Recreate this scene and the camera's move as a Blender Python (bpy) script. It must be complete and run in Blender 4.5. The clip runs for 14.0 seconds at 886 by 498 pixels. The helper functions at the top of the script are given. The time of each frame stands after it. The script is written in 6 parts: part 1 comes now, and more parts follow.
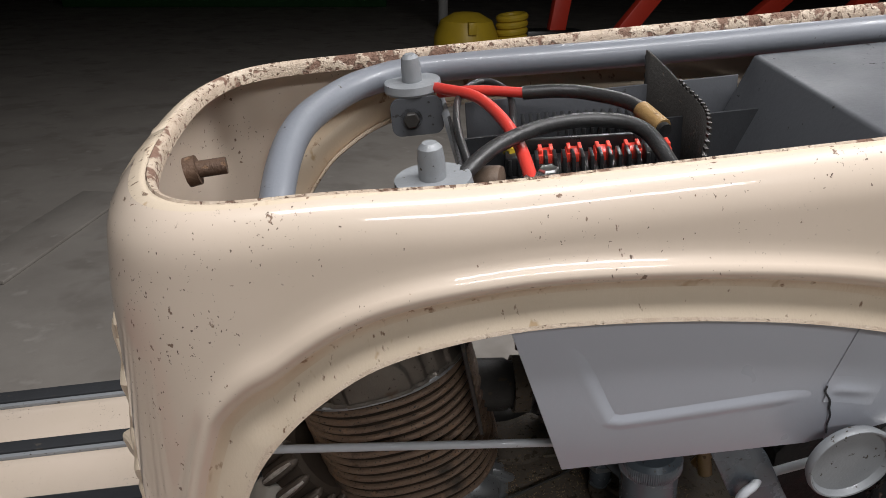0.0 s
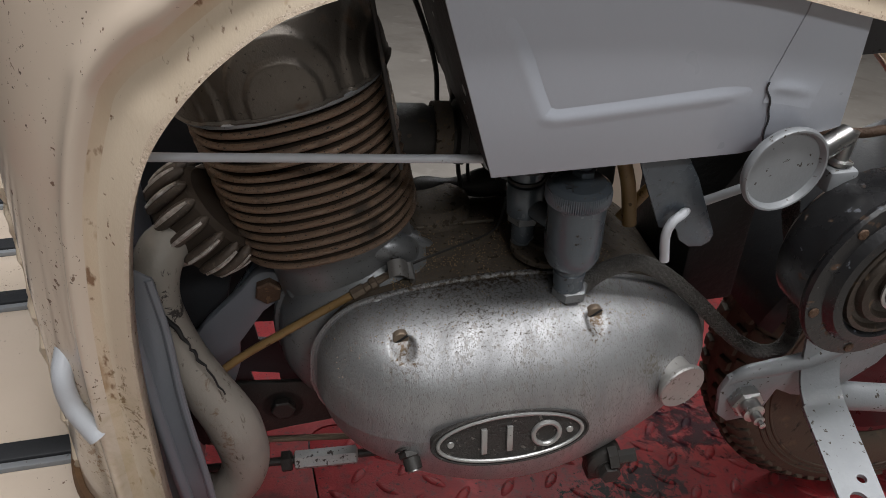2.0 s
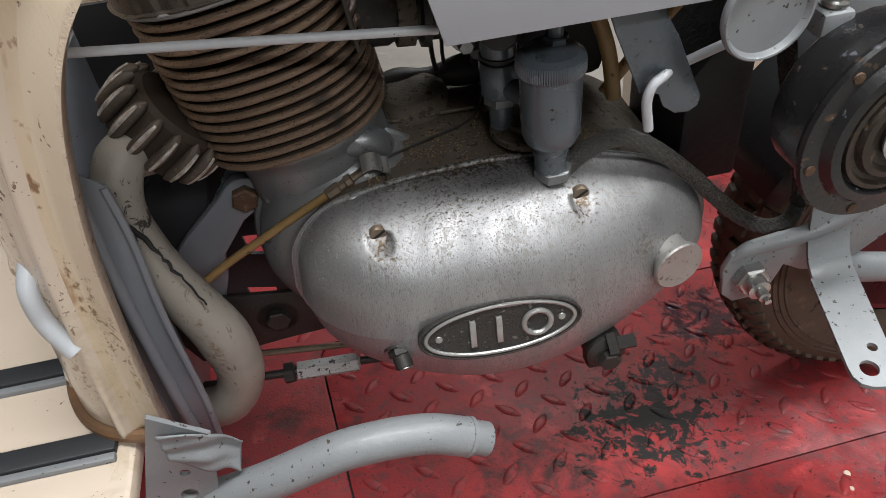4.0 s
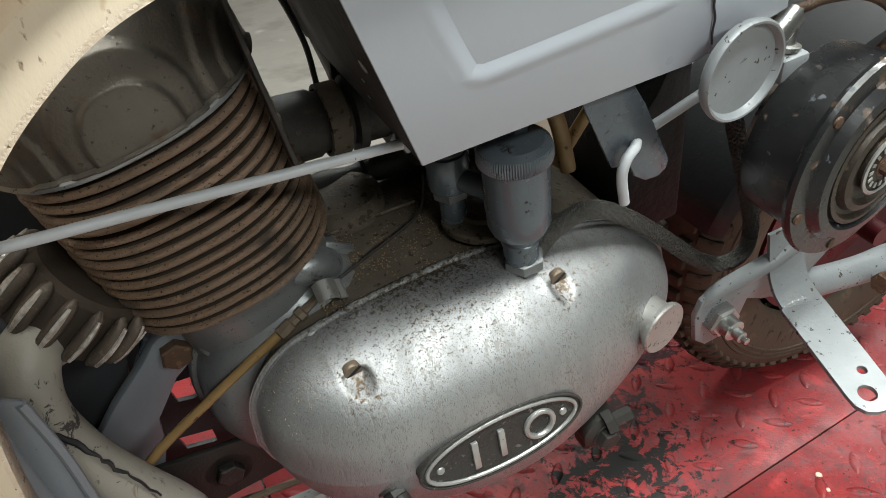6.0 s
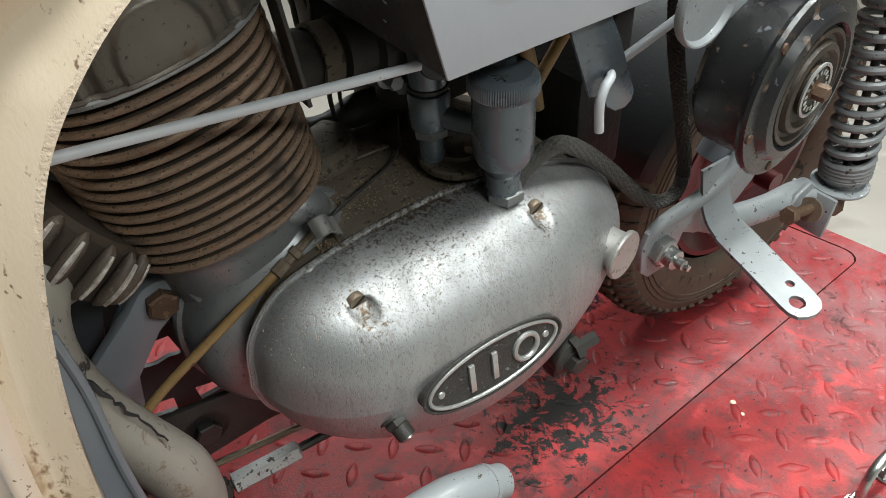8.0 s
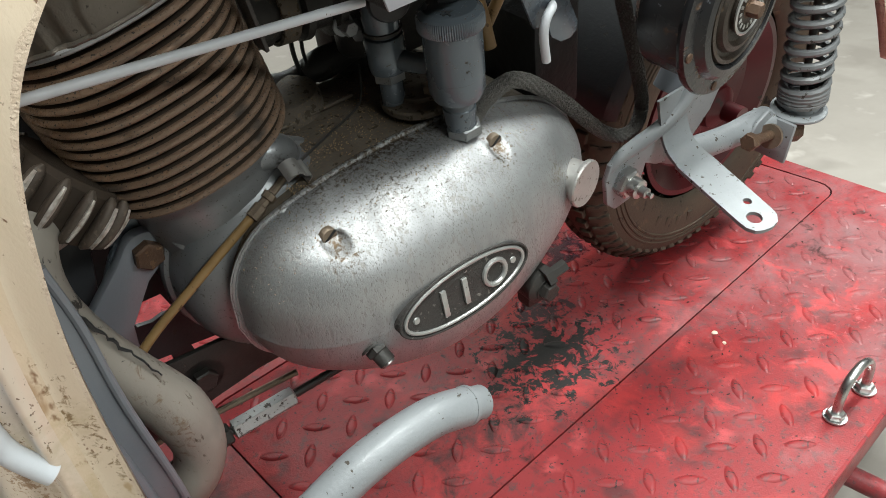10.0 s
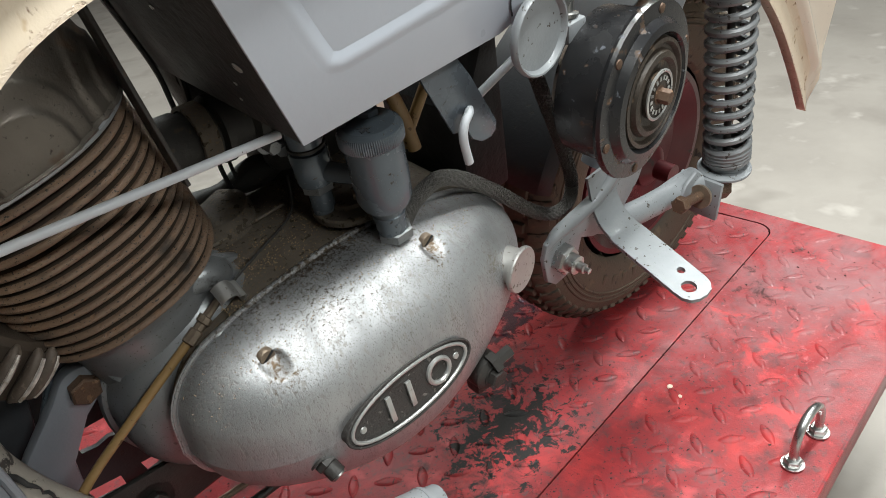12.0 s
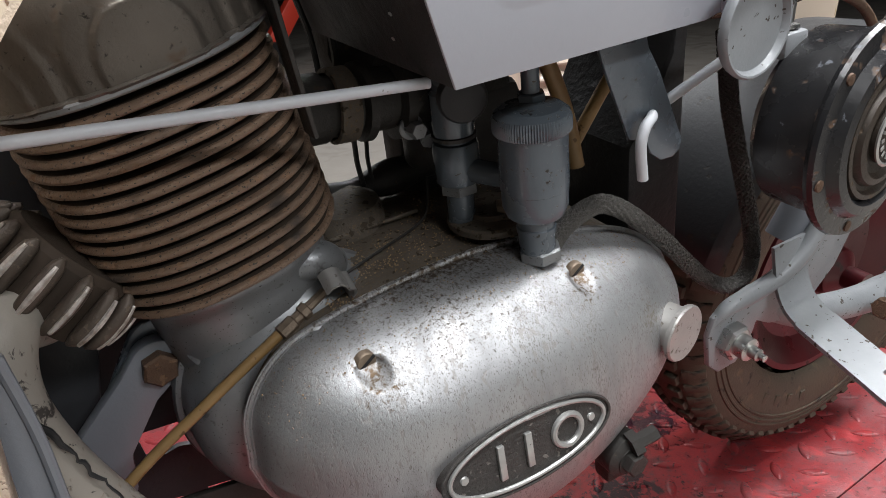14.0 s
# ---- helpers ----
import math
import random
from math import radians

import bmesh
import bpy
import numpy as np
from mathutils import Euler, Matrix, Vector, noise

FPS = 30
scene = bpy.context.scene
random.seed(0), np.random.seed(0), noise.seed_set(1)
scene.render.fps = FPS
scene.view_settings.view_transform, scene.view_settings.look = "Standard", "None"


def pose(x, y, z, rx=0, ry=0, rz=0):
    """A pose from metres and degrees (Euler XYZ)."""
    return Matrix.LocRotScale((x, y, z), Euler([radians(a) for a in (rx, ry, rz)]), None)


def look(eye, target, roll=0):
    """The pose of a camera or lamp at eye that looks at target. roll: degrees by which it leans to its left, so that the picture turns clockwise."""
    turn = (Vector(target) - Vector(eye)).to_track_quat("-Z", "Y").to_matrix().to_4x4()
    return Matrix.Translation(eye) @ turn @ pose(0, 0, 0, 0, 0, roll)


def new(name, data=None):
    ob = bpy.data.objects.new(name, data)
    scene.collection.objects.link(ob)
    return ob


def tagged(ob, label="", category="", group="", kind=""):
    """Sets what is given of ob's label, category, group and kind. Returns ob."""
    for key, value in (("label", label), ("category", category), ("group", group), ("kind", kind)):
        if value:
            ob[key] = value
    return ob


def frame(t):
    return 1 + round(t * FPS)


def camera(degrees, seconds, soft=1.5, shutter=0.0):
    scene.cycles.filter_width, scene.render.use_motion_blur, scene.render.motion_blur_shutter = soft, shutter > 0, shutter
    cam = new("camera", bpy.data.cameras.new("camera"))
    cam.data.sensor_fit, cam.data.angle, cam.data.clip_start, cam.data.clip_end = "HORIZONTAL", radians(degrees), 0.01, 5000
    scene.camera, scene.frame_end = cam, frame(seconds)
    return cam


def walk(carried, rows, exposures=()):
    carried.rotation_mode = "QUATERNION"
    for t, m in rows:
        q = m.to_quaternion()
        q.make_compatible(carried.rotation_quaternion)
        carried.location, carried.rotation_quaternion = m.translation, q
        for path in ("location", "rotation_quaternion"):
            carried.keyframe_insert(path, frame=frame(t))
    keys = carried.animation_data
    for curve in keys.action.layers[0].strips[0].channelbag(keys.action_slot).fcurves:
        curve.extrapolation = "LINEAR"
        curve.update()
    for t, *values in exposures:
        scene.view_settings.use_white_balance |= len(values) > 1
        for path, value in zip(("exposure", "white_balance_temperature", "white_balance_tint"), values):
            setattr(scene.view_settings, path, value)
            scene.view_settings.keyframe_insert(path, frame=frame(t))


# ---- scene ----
cam = camera(61.0, 14.0, soft=0.5)
PATH = [
    (0, (0.05, 0.137, 0.936), (0.36, 1.95, 0.15), 0.9),
    (0.5, (0.059, 0.125, 0.892), (0.532, 1.883, 0.063), 2.8),
    (1, (0.043, 0.127, 0.849), (0.567, 1.857, -0.006), 3.6),
    (1.5, (0.026, 0.126, 0.82), (0.56, 1.847, -0.049), 4.2),
    (2, (0.038, 0.127, 0.785), (0.593, 1.776, -0.202), 5.0),
    (2.5, (0.054, 0.118, 0.775), (0.594, 1.76, -0.231), 4.7),
    (3, (0.047, 0.137, 0.744), (0.624, 1.726, -0.325), 5.7),
    (3.2, (0.055, 0.13, 0.745), (0.597, 1.685, -0.389), 5.1),
    (5.3, (0.091, 0.12, 0.775), (0.599, 1.665, -0.389), -6.0),
    (5.5, (0.065, 0.121, 0.781), (0.623, 1.671, -0.354), -5.6),
    (6, (0.045, 0.23, 0.765), (0.842, 1.7, -0.332), -4.9),
    (6.5, (0.011, 0.258, 0.752), (1.02, 1.585, -0.353), -1.8),
    (7, (-0.028, 0.245, 0.745), (1.039, 1.522, -0.366), -1.0),
    (7.5, (-0.046, 0.241, 0.742), (1.022, 1.513, -0.372), -1.3),
    (8, (-0.054, 0.243, 0.739), (1.025, 1.514, -0.365), -1.4),
    (8.2, (-0.058, 0.24, 0.745), (1.017, 1.511, -0.365), -1.4),
    (10.3, (-0.068, 0.185, 0.72), (1.004, 1.432, -0.418), -6.8),
    (10.5, (-0.057, 0.185, 0.719), (1.032, 1.424, -0.413), -7.4),
    (11, (-0.051, 0.178, 0.726), (1.061, 1.417, -0.383), -8.1),
    (11.5, (-0.038, 0.177, 0.74), (1.087, 1.423, -0.347), -9.1),
    (12, (-0.034, 0.184, 0.763), (1.141, 1.414, -0.29), -8.8),
    (12.5, (-0.055, 0.22, 0.776), (1.137, 1.46, -0.244), -7.0),
    (13, (-0.062, 0.234, 0.774), (1.135, 1.493, -0.218), -5.7),
    (13.5, (-0.057, 0.232, 0.71), (0.972, 1.772, -0.046), -4.8),
    (14, (-0.015, 0.236, 0.651), (1.029, 1.778, -0.079), -3.9),
]
SIZE = 0.74  # metres of the real place for each unit of the plan
EXPOSURES = [(0, -0.27, 6450, 12), (0.5, -0.43, 6450, 12), (1, -0.45, 6450, 11), (1.6, -0.37, 6450, 12), (2, -0.27, 6450, 11), (2.5, 0.15, 6450, 9), (3, 0.2, 6450, 9),
             (5.5, 0.38, 6450, 5), (6, 0.5, 6450, 1), (6.5, 0.66, 6450, -2), (7, 0.62, 6450, -1), (7.5, 0.57, 6400, 1), (10.5, 0.62, 6400, 2), (11, 0.62, 6400, 3), (12.4, 0.5, 6400, 4), (13, 0.3, 6400, 5), (14, 0.58, 6350, 10)]
walk(cam, [(t, look(Vector(eye) * SIZE, Vector(target) * SIZE, roll)) for t, eye, target, roll in PATH], EXPOSURES)

# ---------- world, lights ----------
world = bpy.data.worlds.new("workshop_air")
scene.world = world
world.use_nodes = True
world.node_tree.nodes["Background"].inputs[0].default_value = (0.75, 0.85, 1.0, 1)
world.node_tree.nodes["Background"].inputs[1].default_value = 0.004


def lamp(name, m, sx, sy, watts, colour):
    d = bpy.data.lights.new(name, "AREA")
    d.shape, d.size, d.size_y, d.energy, d.color = "RECTANGLE", sx, sy, watts, colour
    ob = new(name, d)
    ob.matrix_world = m
    return ob


# Unseen: two inferred from highlights; right and rear added to brighten deck and floor.
TUBES = [(0.1, -0.15, 2.0, 0), (0.3, -1.5, 1.75, 0), (1.55, 0.25, 2.0, 0), (1.2, 2.6, 2.3, 0)]
WATTS = [33, 30, 56, 40]
for (tx, ty, tz, ta), w in zip(TUBES, WATTS):
    lamp("unseen_tube_lamp", pose(tx, ty, tz, 0, 0, ta), 1.2, 0.26, w, (0.99, 0.99, 0.985))

# ---------- materials ----------


def nodes_of(name):
    m = bpy.data.materials.new(name)
    m.use_nodes = True
    return m, m.node_tree.nodes, m.node_tree.links, m.node_tree.nodes["Principled BSDF"]


def surface(name, base, second=None, rough=0.5, metal=0.0, scale=30.0, mix=0.5, bump=0.1, bump_scale=200.0, stretch=(1, 1, 1),
            spots=None, spot_scale=60.0, spot_at=0.68, spot_rough=0.8, spots2=None, spot2_scale=14.0, spot2_at=0.66, coat=0.0, rough_var=0.15, speck=None, edge=0.035, cluster=0.0, cluster_scale=9.0, spec=0.5):
    """Paint, metal or stone: two tones by broad noise, fine relief, and up to two layers of chips or stains."""
    m, n, k, b = nodes_of(name)
    co = n.new("ShaderNodeTexCoord")
    mp = n.new("ShaderNodeMapping")
    mp.inputs["Scale"].default_value = stretch
    k.new(co.outputs["Object"], mp.inputs[0])
    vec = mp.outputs[0]

    def noise_tex(s, detail=4, rough_=0.6, dist=0.0):
        t = n.new("ShaderNodeTexNoise")
        t.inputs["Scale"].default_value, t.inputs["Detail"].default_value = s, detail
        t.inputs["Roughness"].default_value, t.inputs["Distortion"].default_value = rough_, dist
        k.new(vec, t.inputs["Vector"])
        return t

    def ramp(src, a, b_):
        r = n.new("ShaderNodeMapRange")
        r.inputs["From Min"].default_value, r.inputs["From Max"].default_value = a, b_
        k.new(src, r.inputs["Value"])
        return r.outputs[0]

    def blend(f, a, c):
        x = n.new("ShaderNodeMix")
        x.data_type = "RGBA"
        k.new(f, x.inputs[0])
        for src, s in ((a, 6), (c, 7)):
            if isinstance(src, tuple):
                x.inputs[s].default_value = (*src, 1)
            else:
                k.new(src, x.inputs[s])
        return x.outputs[2]

    second = second or tuple(c * 0.8 for c in base)
    broad = noise_tex(scale, 5)
    col = blend(ramp(broad.outputs[0], 0.5 - mix * 0.5, 0.5 + mix * 0.5), base, second)
    fine = noise_tex(bump_scale, 6)
    rv = ramp(broad.outputs[0], 0.3, 0.7)
    ro = n.new("ShaderNodeMath")
    ro.operation = "MULTIPLY_ADD"
    k.new(rv, ro.inputs[0])
    ro.inputs[1].default_value, ro.inputs[2].default_value = rough_var, rough - rough_var / 2
    rough_out = ro.outputs[0]
    height = fine.outputs[0]
    for c, s, at in ((spots, spot_scale, spot_at), (spots2, spot2_scale, spot2_at)):
        if c:
            src = noise_tex(s, 3, 0.55, 0.15).outputs[0]
            if cluster:  # chips gather where a broad noise is high
                cl = n.new("ShaderNodeMath")
                cl.operation = "MULTIPLY_ADD"
                k.new(noise_tex(cluster_scale, 3).outputs[0], cl.inputs[0])
                cl.inputs[1].default_value = cluster
                k.new(src, cl.inputs[2])
                c2 = n.new("ShaderNodeMath")
                c2.operation = "ADD"
                k.new(cl.outputs[0], c2.inputs[0])
                c2.inputs[1].default_value = -cluster / 2
                src = c2.outputs[0]
            f = ramp(src, at, at + edge)
            col = blend(f, col, c)
            r2 = n.new("ShaderNodeMix")
            k.new(f, r2.inputs[0]), k.new(rough_out, r2.inputs[2])
            r2.inputs[3].default_value = spot_rough
            rough_out = r2.outputs[0]
            h2 = n.new("ShaderNodeMath")
            h2.operation = "MULTIPLY_ADD"
            k.new(f, h2.inputs[0])
            h2.inputs[1].default_value = -0.7
            k.new(height, h2.inputs[2])
            height = h2.outputs[0]
    if speck:
        f = ramp(noise_tex(speck[1], 2, 0.5).outputs[0], speck[2], speck[2] + 0.06)
        col = blend(f, col, speck[0])
    bp = n.new("ShaderNodeBump")
    bp.inputs["Strength"].default_value, bp.inputs["Distance"].default_value = min(1.0, bump * 3), 0.0015
    k.new(height, bp.inputs["Height"])
    k.new(bp.outputs[0], b.inputs["Normal"])
    k.new(col, b.inputs["Base Color"]), k.new(rough_out, b.inputs["Roughness"])
    b.inputs["Metallic"].default_value = metal
    b.inputs["Specular IOR Level"].default_value = spec
    if coat:
        b.inputs["Coat Weight"].default_value, b.inputs["Coat Roughness"].default_value = coat, 0.035
    return m


CREAM = surface("cream_paint", (0.67, 0.56, 0.465), (0.6, 0.5, 0.395), 0.36, 0, 6, 0.7, 0.012, 160, stretch=(1.3, 1.3, 0.9), spots=(0.2, 0.13, 0.09), spot_scale=120,
                spot_at=0.705, spots2=(0.12, 0.08, 0.06), spot2_scale=330, spot2_at=0.705, coat=0.8, cluster=0.42, cluster_scale=8)
CREAM_WORN = surface("worn_cream_edge", (0.66, 0.56, 0.44), (0.58, 0.475, 0.35), 0.36, 0, 14, 0.9, 0.05, 420, stretch=(1.2, 1.2, 0.6), edge=0.08, spots=(0.19, 0.11, 0.065), spot_scale=190,
                     spot_at=0.67, spots2=(0.46, 0.33, 0.2), spot2_scale=60, spot2_at=0.66, cluster=0.35, cluster_scale=14)
GROOVE = surface("dirty_cream_groove", (0.64, 0.53, 0.4), (0.55, 0.42, 0.29), 0.42, 0, 30, 0.6, 0.08, 420, stretch=(1, 1, 0.5), edge=0.09, spots=(0.24, 0.14, 0.08), spot_scale=120, spot_at=0.63,
                 spots2=(0.4, 0.27, 0.16), spot2_scale=40, spot2_at=0.63, cluster=0.3, cluster_scale=12)
LIP = surface("rough_flaking_lip", (0.66, 0.555, 0.445), (0.54, 0.42, 0.31), 0.4, 0, 120, 0.5, 0.22, 380, spots=(0.2, 0.12, 0.075), spot_scale=300, spot_at=0.64, edge=0.08, cluster=0.25, cluster_scale=18)
RIM_RUST = surface("rusty_cream_rim", (0.6, 0.5, 0.39), (0.45, 0.34, 0.25), 0.45, 0, 60, 0.5, 0.25, 400, edge=0.07, spots=(0.16, 0.095, 0.065), spot_scale=260,
                   spot_at=0.58, spots2=(0.2, 0.115, 0.08), spot2_scale=70, spot2_at=0.545, cluster=0.3, cluster_scale=14)
GREY = surface("blue_grey_paint", (0.2, 0.213, 0.238), (0.155, 0.166, 0.187), 0.38, 0, 14, 0.9, 0.04, 260, spots=(0.06, 0.055, 0.05), spot_scale=150, spot_at=0.71, cluster=0.25, coat=0.12)
BOX_GREY = surface("pale_blue_grey_paint", (0.44, 0.465, 0.52), (0.385, 0.408, 0.457), 0.33, 0, 7, 0.9, 0.03, 170, spots=(0.12, 0.12, 0.12), spot_scale=150, spot_at=0.76, cluster=0.2, coat=0.25)
GREY_MID = surface("mid_grey_paint", (0.125, 0.15, 0.175), (0.085, 0.1, 0.117), 0.26, 0.25, 18, 0.9, 0.03, 300, spots=(0.04, 0.036, 0.032), spot_scale=240, spot_at=0.67, cluster=0.2, cluster_scale=30, coat=0.1)
SHEET = surface("dull_grey_sheet_paint", (0.085, 0.089, 0.098), (0.06, 0.063, 0.07), 0.5, 0, 14, 0.9, 0.04, 260, spots=(0.03, 0.028, 0.026), spot_scale=150, spot_at=0.7, cluster=0.25, spec=0.35)
RUBBER_BROWN = surface("brown_rubber", (0.14, 0.095, 0.065), (0.09, 0.062, 0.045), 0.6, 0, 60, 0.7, 0.1, 300)
GREY_DARK = surface("dark_grey_paint", (0.04, 0.042, 0.046), (0.024, 0.025, 0.027), 0.45, 0, 22, 0.8, 0.06, 260, spots=(0.05, 0.045, 0.04), spot_scale=70, spot_at=0.66, spec=0.35)
SILVER = surface("silver_grey_paint", (0.255, 0.268, 0.281), (0.2, 0.21, 0.22), 0.5, 0.1, 25, 0.7, 0.07, 260, spots=(0.06, 0.05, 0.04), spot_scale=190, spot_at=0.66, cluster=0.25, cluster_scale=20, coat=0.1)
ALU = surface("worn_cast_aluminium", (0.43, 0.436, 0.447), (0.315, 0.318, 0.322), 0.5, 0.8, 16, 0.5, 0.055, 700, stretch=(2.6, 1.8, 0.7), edge=0.12, spots=(0.23, 0.22, 0.21), spot_scale=420,
              spot_at=0.565, spot_rough=0.62, spots2=(0.33, 0.32, 0.31), spot2_scale=110, spot2_at=0.56, rough_var=0.24, cluster=0.28, cluster_scale=11, speck=((0.12, 0.1, 0.084), 620, 0.665))
ALU_EDGE = surface("bright_aluminium", (0.47, 0.46, 0.44), (0.36, 0.35, 0.34), 0.5, 0.75, 40, 0.6, 0.06, 300, edge=0.1, spots=(0.2, 0.18, 0.15), spot_scale=190, spot_at=0.6)
CASE = surface("greasy_casting", (0.145, 0.121, 0.096), (0.07, 0.058, 0.047), 0.6, 0.1, 40, 0.6, 0.15, 300, spots=(0.14, 0.105, 0.07), spot_scale=420, spot_at=0.58,
               spots2=(0.055, 0.043, 0.03), spot2_scale=140, spot2_at=0.6, spec=0.2, rough_var=0.3)
CASE_GREY = surface("grey_crankcase", (0.29, 0.298, 0.307), (0.19, 0.196, 0.202), 0.36, 0.55, 22, 0.7, 0.04, 260, spots=(0.06, 0.053, 0.047), spot_scale=70, spot_at=0.64, edge=0.12, speck=((0.05, 0.043, 0.037), 600, 0.66))
FIN = surface("rusty_cast_iron", (0.215, 0.14, 0.092), (0.132, 0.09, 0.064), 0.46, 0.25, 30, 0.8, 0.2, 420, stretch=(1, 1, 1.6), edge=0.16, spots=(0.23, 0.14, 0.086), spot_scale=120, spot_at=0.56,
              spots2=(0.045, 0.037, 0.031), spot2_scale=26, spot2_at=0.57, speck=((0.03, 0.025, 0.021), 500, 0.62))
HEAD = surface("sooty_head_casting", (0.15, 0.132, 0.113), (0.08, 0.069, 0.058), 0.36, 0.65, 24, 0.7, 0.06, 500, edge=0.12, spots=(0.11, 0.072, 0.048), spot_scale=45, spot_at=0.6, spots2=(0.035, 0.03, 0.026), spot2_scale=300, spot2_at=0.63)
RUST = surface("rusty_steel", (0.13, 0.075, 0.045), (0.075, 0.045, 0.03), 0.6, 0.3, 60, 0.7, 0.2, 400, spots=(0.2, 0.12, 0.07), spot_scale=160, spot_at=0.62)
SCREW = surface("brown_screw_steel", (0.3, 0.24, 0.18), (0.17, 0.125, 0.09), 0.45, 0.6, 90, 0.7, 0.1, 500)
# Near black for the box's side and bottom and the rear bulkhead.
BOX_SIDE = surface("rough_near_black", (0.022, 0.022, 0.023), (0.035, 0.034, 0.034), 0.62, 0, 30, 0.7, 0.3, 120, spots=(0.1, 0.1, 0.1), spot_scale=120, spot_at=0.74, spec=0.3)
PALE_ROD = surface("pale_grey_paint", (0.5, 0.52, 0.55), (0.42, 0.435, 0.46), 0.42, 0, 40, 0.7, 0.06, 260, spots=(0.14, 0.12, 0.1), spot_scale=200, spot_at=0.72, coat=0.1)
WORN_NUT = surface("worn_nut_paint", (0.42, 0.43, 0.43), (0.33, 0.33, 0.32), 0.5, 0.2, 60, 0.6, 0.1, 300, spots=(0.06, 0.05, 0.045), spot_scale=160, spot_at=0.58, edge=0.06)
STEEL = surface("zinc_steel", (0.55, 0.55, 0.54), (0.4, 0.4, 0.39), 0.3, 0.95, 70, 0.7, 0.05, 300, spots=(0.14, 0.11, 0.08), spot_scale=110, spot_at=0.68)
BLACK = surface("worn_black_enamel", (0.012, 0.012, 0.014), (0.02, 0.02, 0.02), 0.28, 0, 20, 0.7, 0.05, 200, spots=(0.1, 0.062, 0.04), spot_scale=60, spot_at=0.64,
                spots2=(0.12, 0.13, 0.15), spot2_scale=120, spot2_at=0.68, spec=0.38, edge=0.06, cluster=0.3, cluster_scale=14)
HORN_RUST = surface("dusty_rusty_black", (0.052, 0.037, 0.026), (0.024, 0.02, 0.016), 0.5, 0.2, 40, 0.7, 0.12, 300, spots=(0.14, 0.095, 0.06), spot_scale=70, spot_at=0.6, edge=0.1)
DULL = surface("dusty_brown_black", (0.044, 0.041, 0.038), (0.026, 0.024, 0.022), 0.5, 0.2, 40, 0.7, 0.1, 300, spots=(0.075, 0.058, 0.045), spot_scale=110, spot_at=0.66, spec=0.35)
PLASTIC = surface("black_plastic", (0.012, 0.012, 0.013), (0.02, 0.02, 0.02), 0.32, 0, 30, 0.7, 0.03, 200)
RUBBER = surface("dusty_tyre_rubber", (0.075, 0.062, 0.048), (0.12, 0.093, 0.066), 0.7, 0, 22, 0.7, 0.12, 300, edge=0.12, spots=(0.15, 0.112, 0.075), spot_scale=40, spot_at=0.6, spots2=(0.03, 0.027, 0.024), spot2_scale=60, spot2_at=0.6, spec=0.3)
WHEEL_RED = surface("dark_red_wheel_paint", (0.1, 0.01, 0.014), (0.05, 0.008, 0.01), 0.32, 0, 20, 0.7, 0.03, 260, spots=(0.05, 0.035, 0.03), spot_scale=60, spot_at=0.66)
BRAID = surface("braided_hose_cover", (0.075, 0.071, 0.065), (0.16, 0.152, 0.14), 0.55, 0.15, 300, 0.5, 0.2, 900)
BRAID_DARK = surface("blackened_hose_cover", (0.03, 0.028, 0.025), (0.05, 0.046, 0.04), 0.5, 0.1, 300, 0.5, 0.2, 900)
HOSE_BLACK = surface("black_cable_sleeve", (0.014, 0.014, 0.014), (0.03, 0.03, 0.03), 0.4, 0, 60, 0.7, 0.08, 300)
CABLE_RED = surface("red_cable_sleeve", (0.62, 0.05, 0.035), (0.5, 0.04, 0.03), 0.38, 0, 60, 0.7, 0.03, 300)
CABLE_YELLOW = surface("yellowed_cable_sleeve", (0.33, 0.21, 0.085), (0.22, 0.13, 0.05), 0.45, 0, 60, 0.7, 0.08, 300, spots=(0.12, 0.07, 0.03), spot_scale=90, spot_at=0.66)
RED_PART = surface("orange_red_plastic", (0.75, 0.06, 0.035), (0.65, 0.05, 0.03), 0.4, 0, 60, 0.7, 0.02, 300)
YELLOW = surface("yellow_plastic", (0.62, 0.43, 0.03), (0.5, 0.34, 0.03), 0.42, 0, 12, 0.7, 0.03, 150)
DECK = surface("scuffed_red_deck_paint", (0.28, 0.03, 0.034), (0.17, 0.022, 0.025), 0.42, 0, 9, 0.9, 0.09, 320, spots=(0.4, 0.06, 0.065), spot_scale=17, spot_at=0.6, edge=0.11,
               spot_rough=0.42, spots2=(0.1, 0.026, 0.028), spot2_scale=14, spot2_at=0.56, spec=0.2, speck=((0.05, 0.022, 0.022), 190, 0.64), cluster=0.25, cluster_scale=3.5)

OIL = surface("black_oil_stain", (0.016, 0.015, 0.013), (0.05, 0.02, 0.018), 0.62, 0, 60, 0.7, 0.1, 260, spec=0.2)
# Dark iron with gap shade in its colour: fin faces, cylinder core, nut body.
GAP_SHADE = surface("gap_shade_iron", (0.034, 0.026, 0.02), (0.055, 0.04, 0.029), 0.7, 0.1, 50, 0.7, 0.1, 300, spec=0.2)
CONCRETE = surface("worn_concrete", (0.33, 0.303, 0.272), (0.225, 0.203, 0.18), 0.6, 0, 3.0, 0.5, 0.1, 120, edge=0.14, spots=(0.215, 0.193, 0.17), spot_scale=5, spot_at=0.54,
                   spots2=(0.36, 0.332, 0.3), spot2_scale=12, spot2_at=0.62)
PALE_WALL = surface("pale_reflector_wall_and_post", (0.4, 0.395, 0.38), (0.34, 0.335, 0.32), 0.8, 0, 2, 0.8, 0.1, 60)
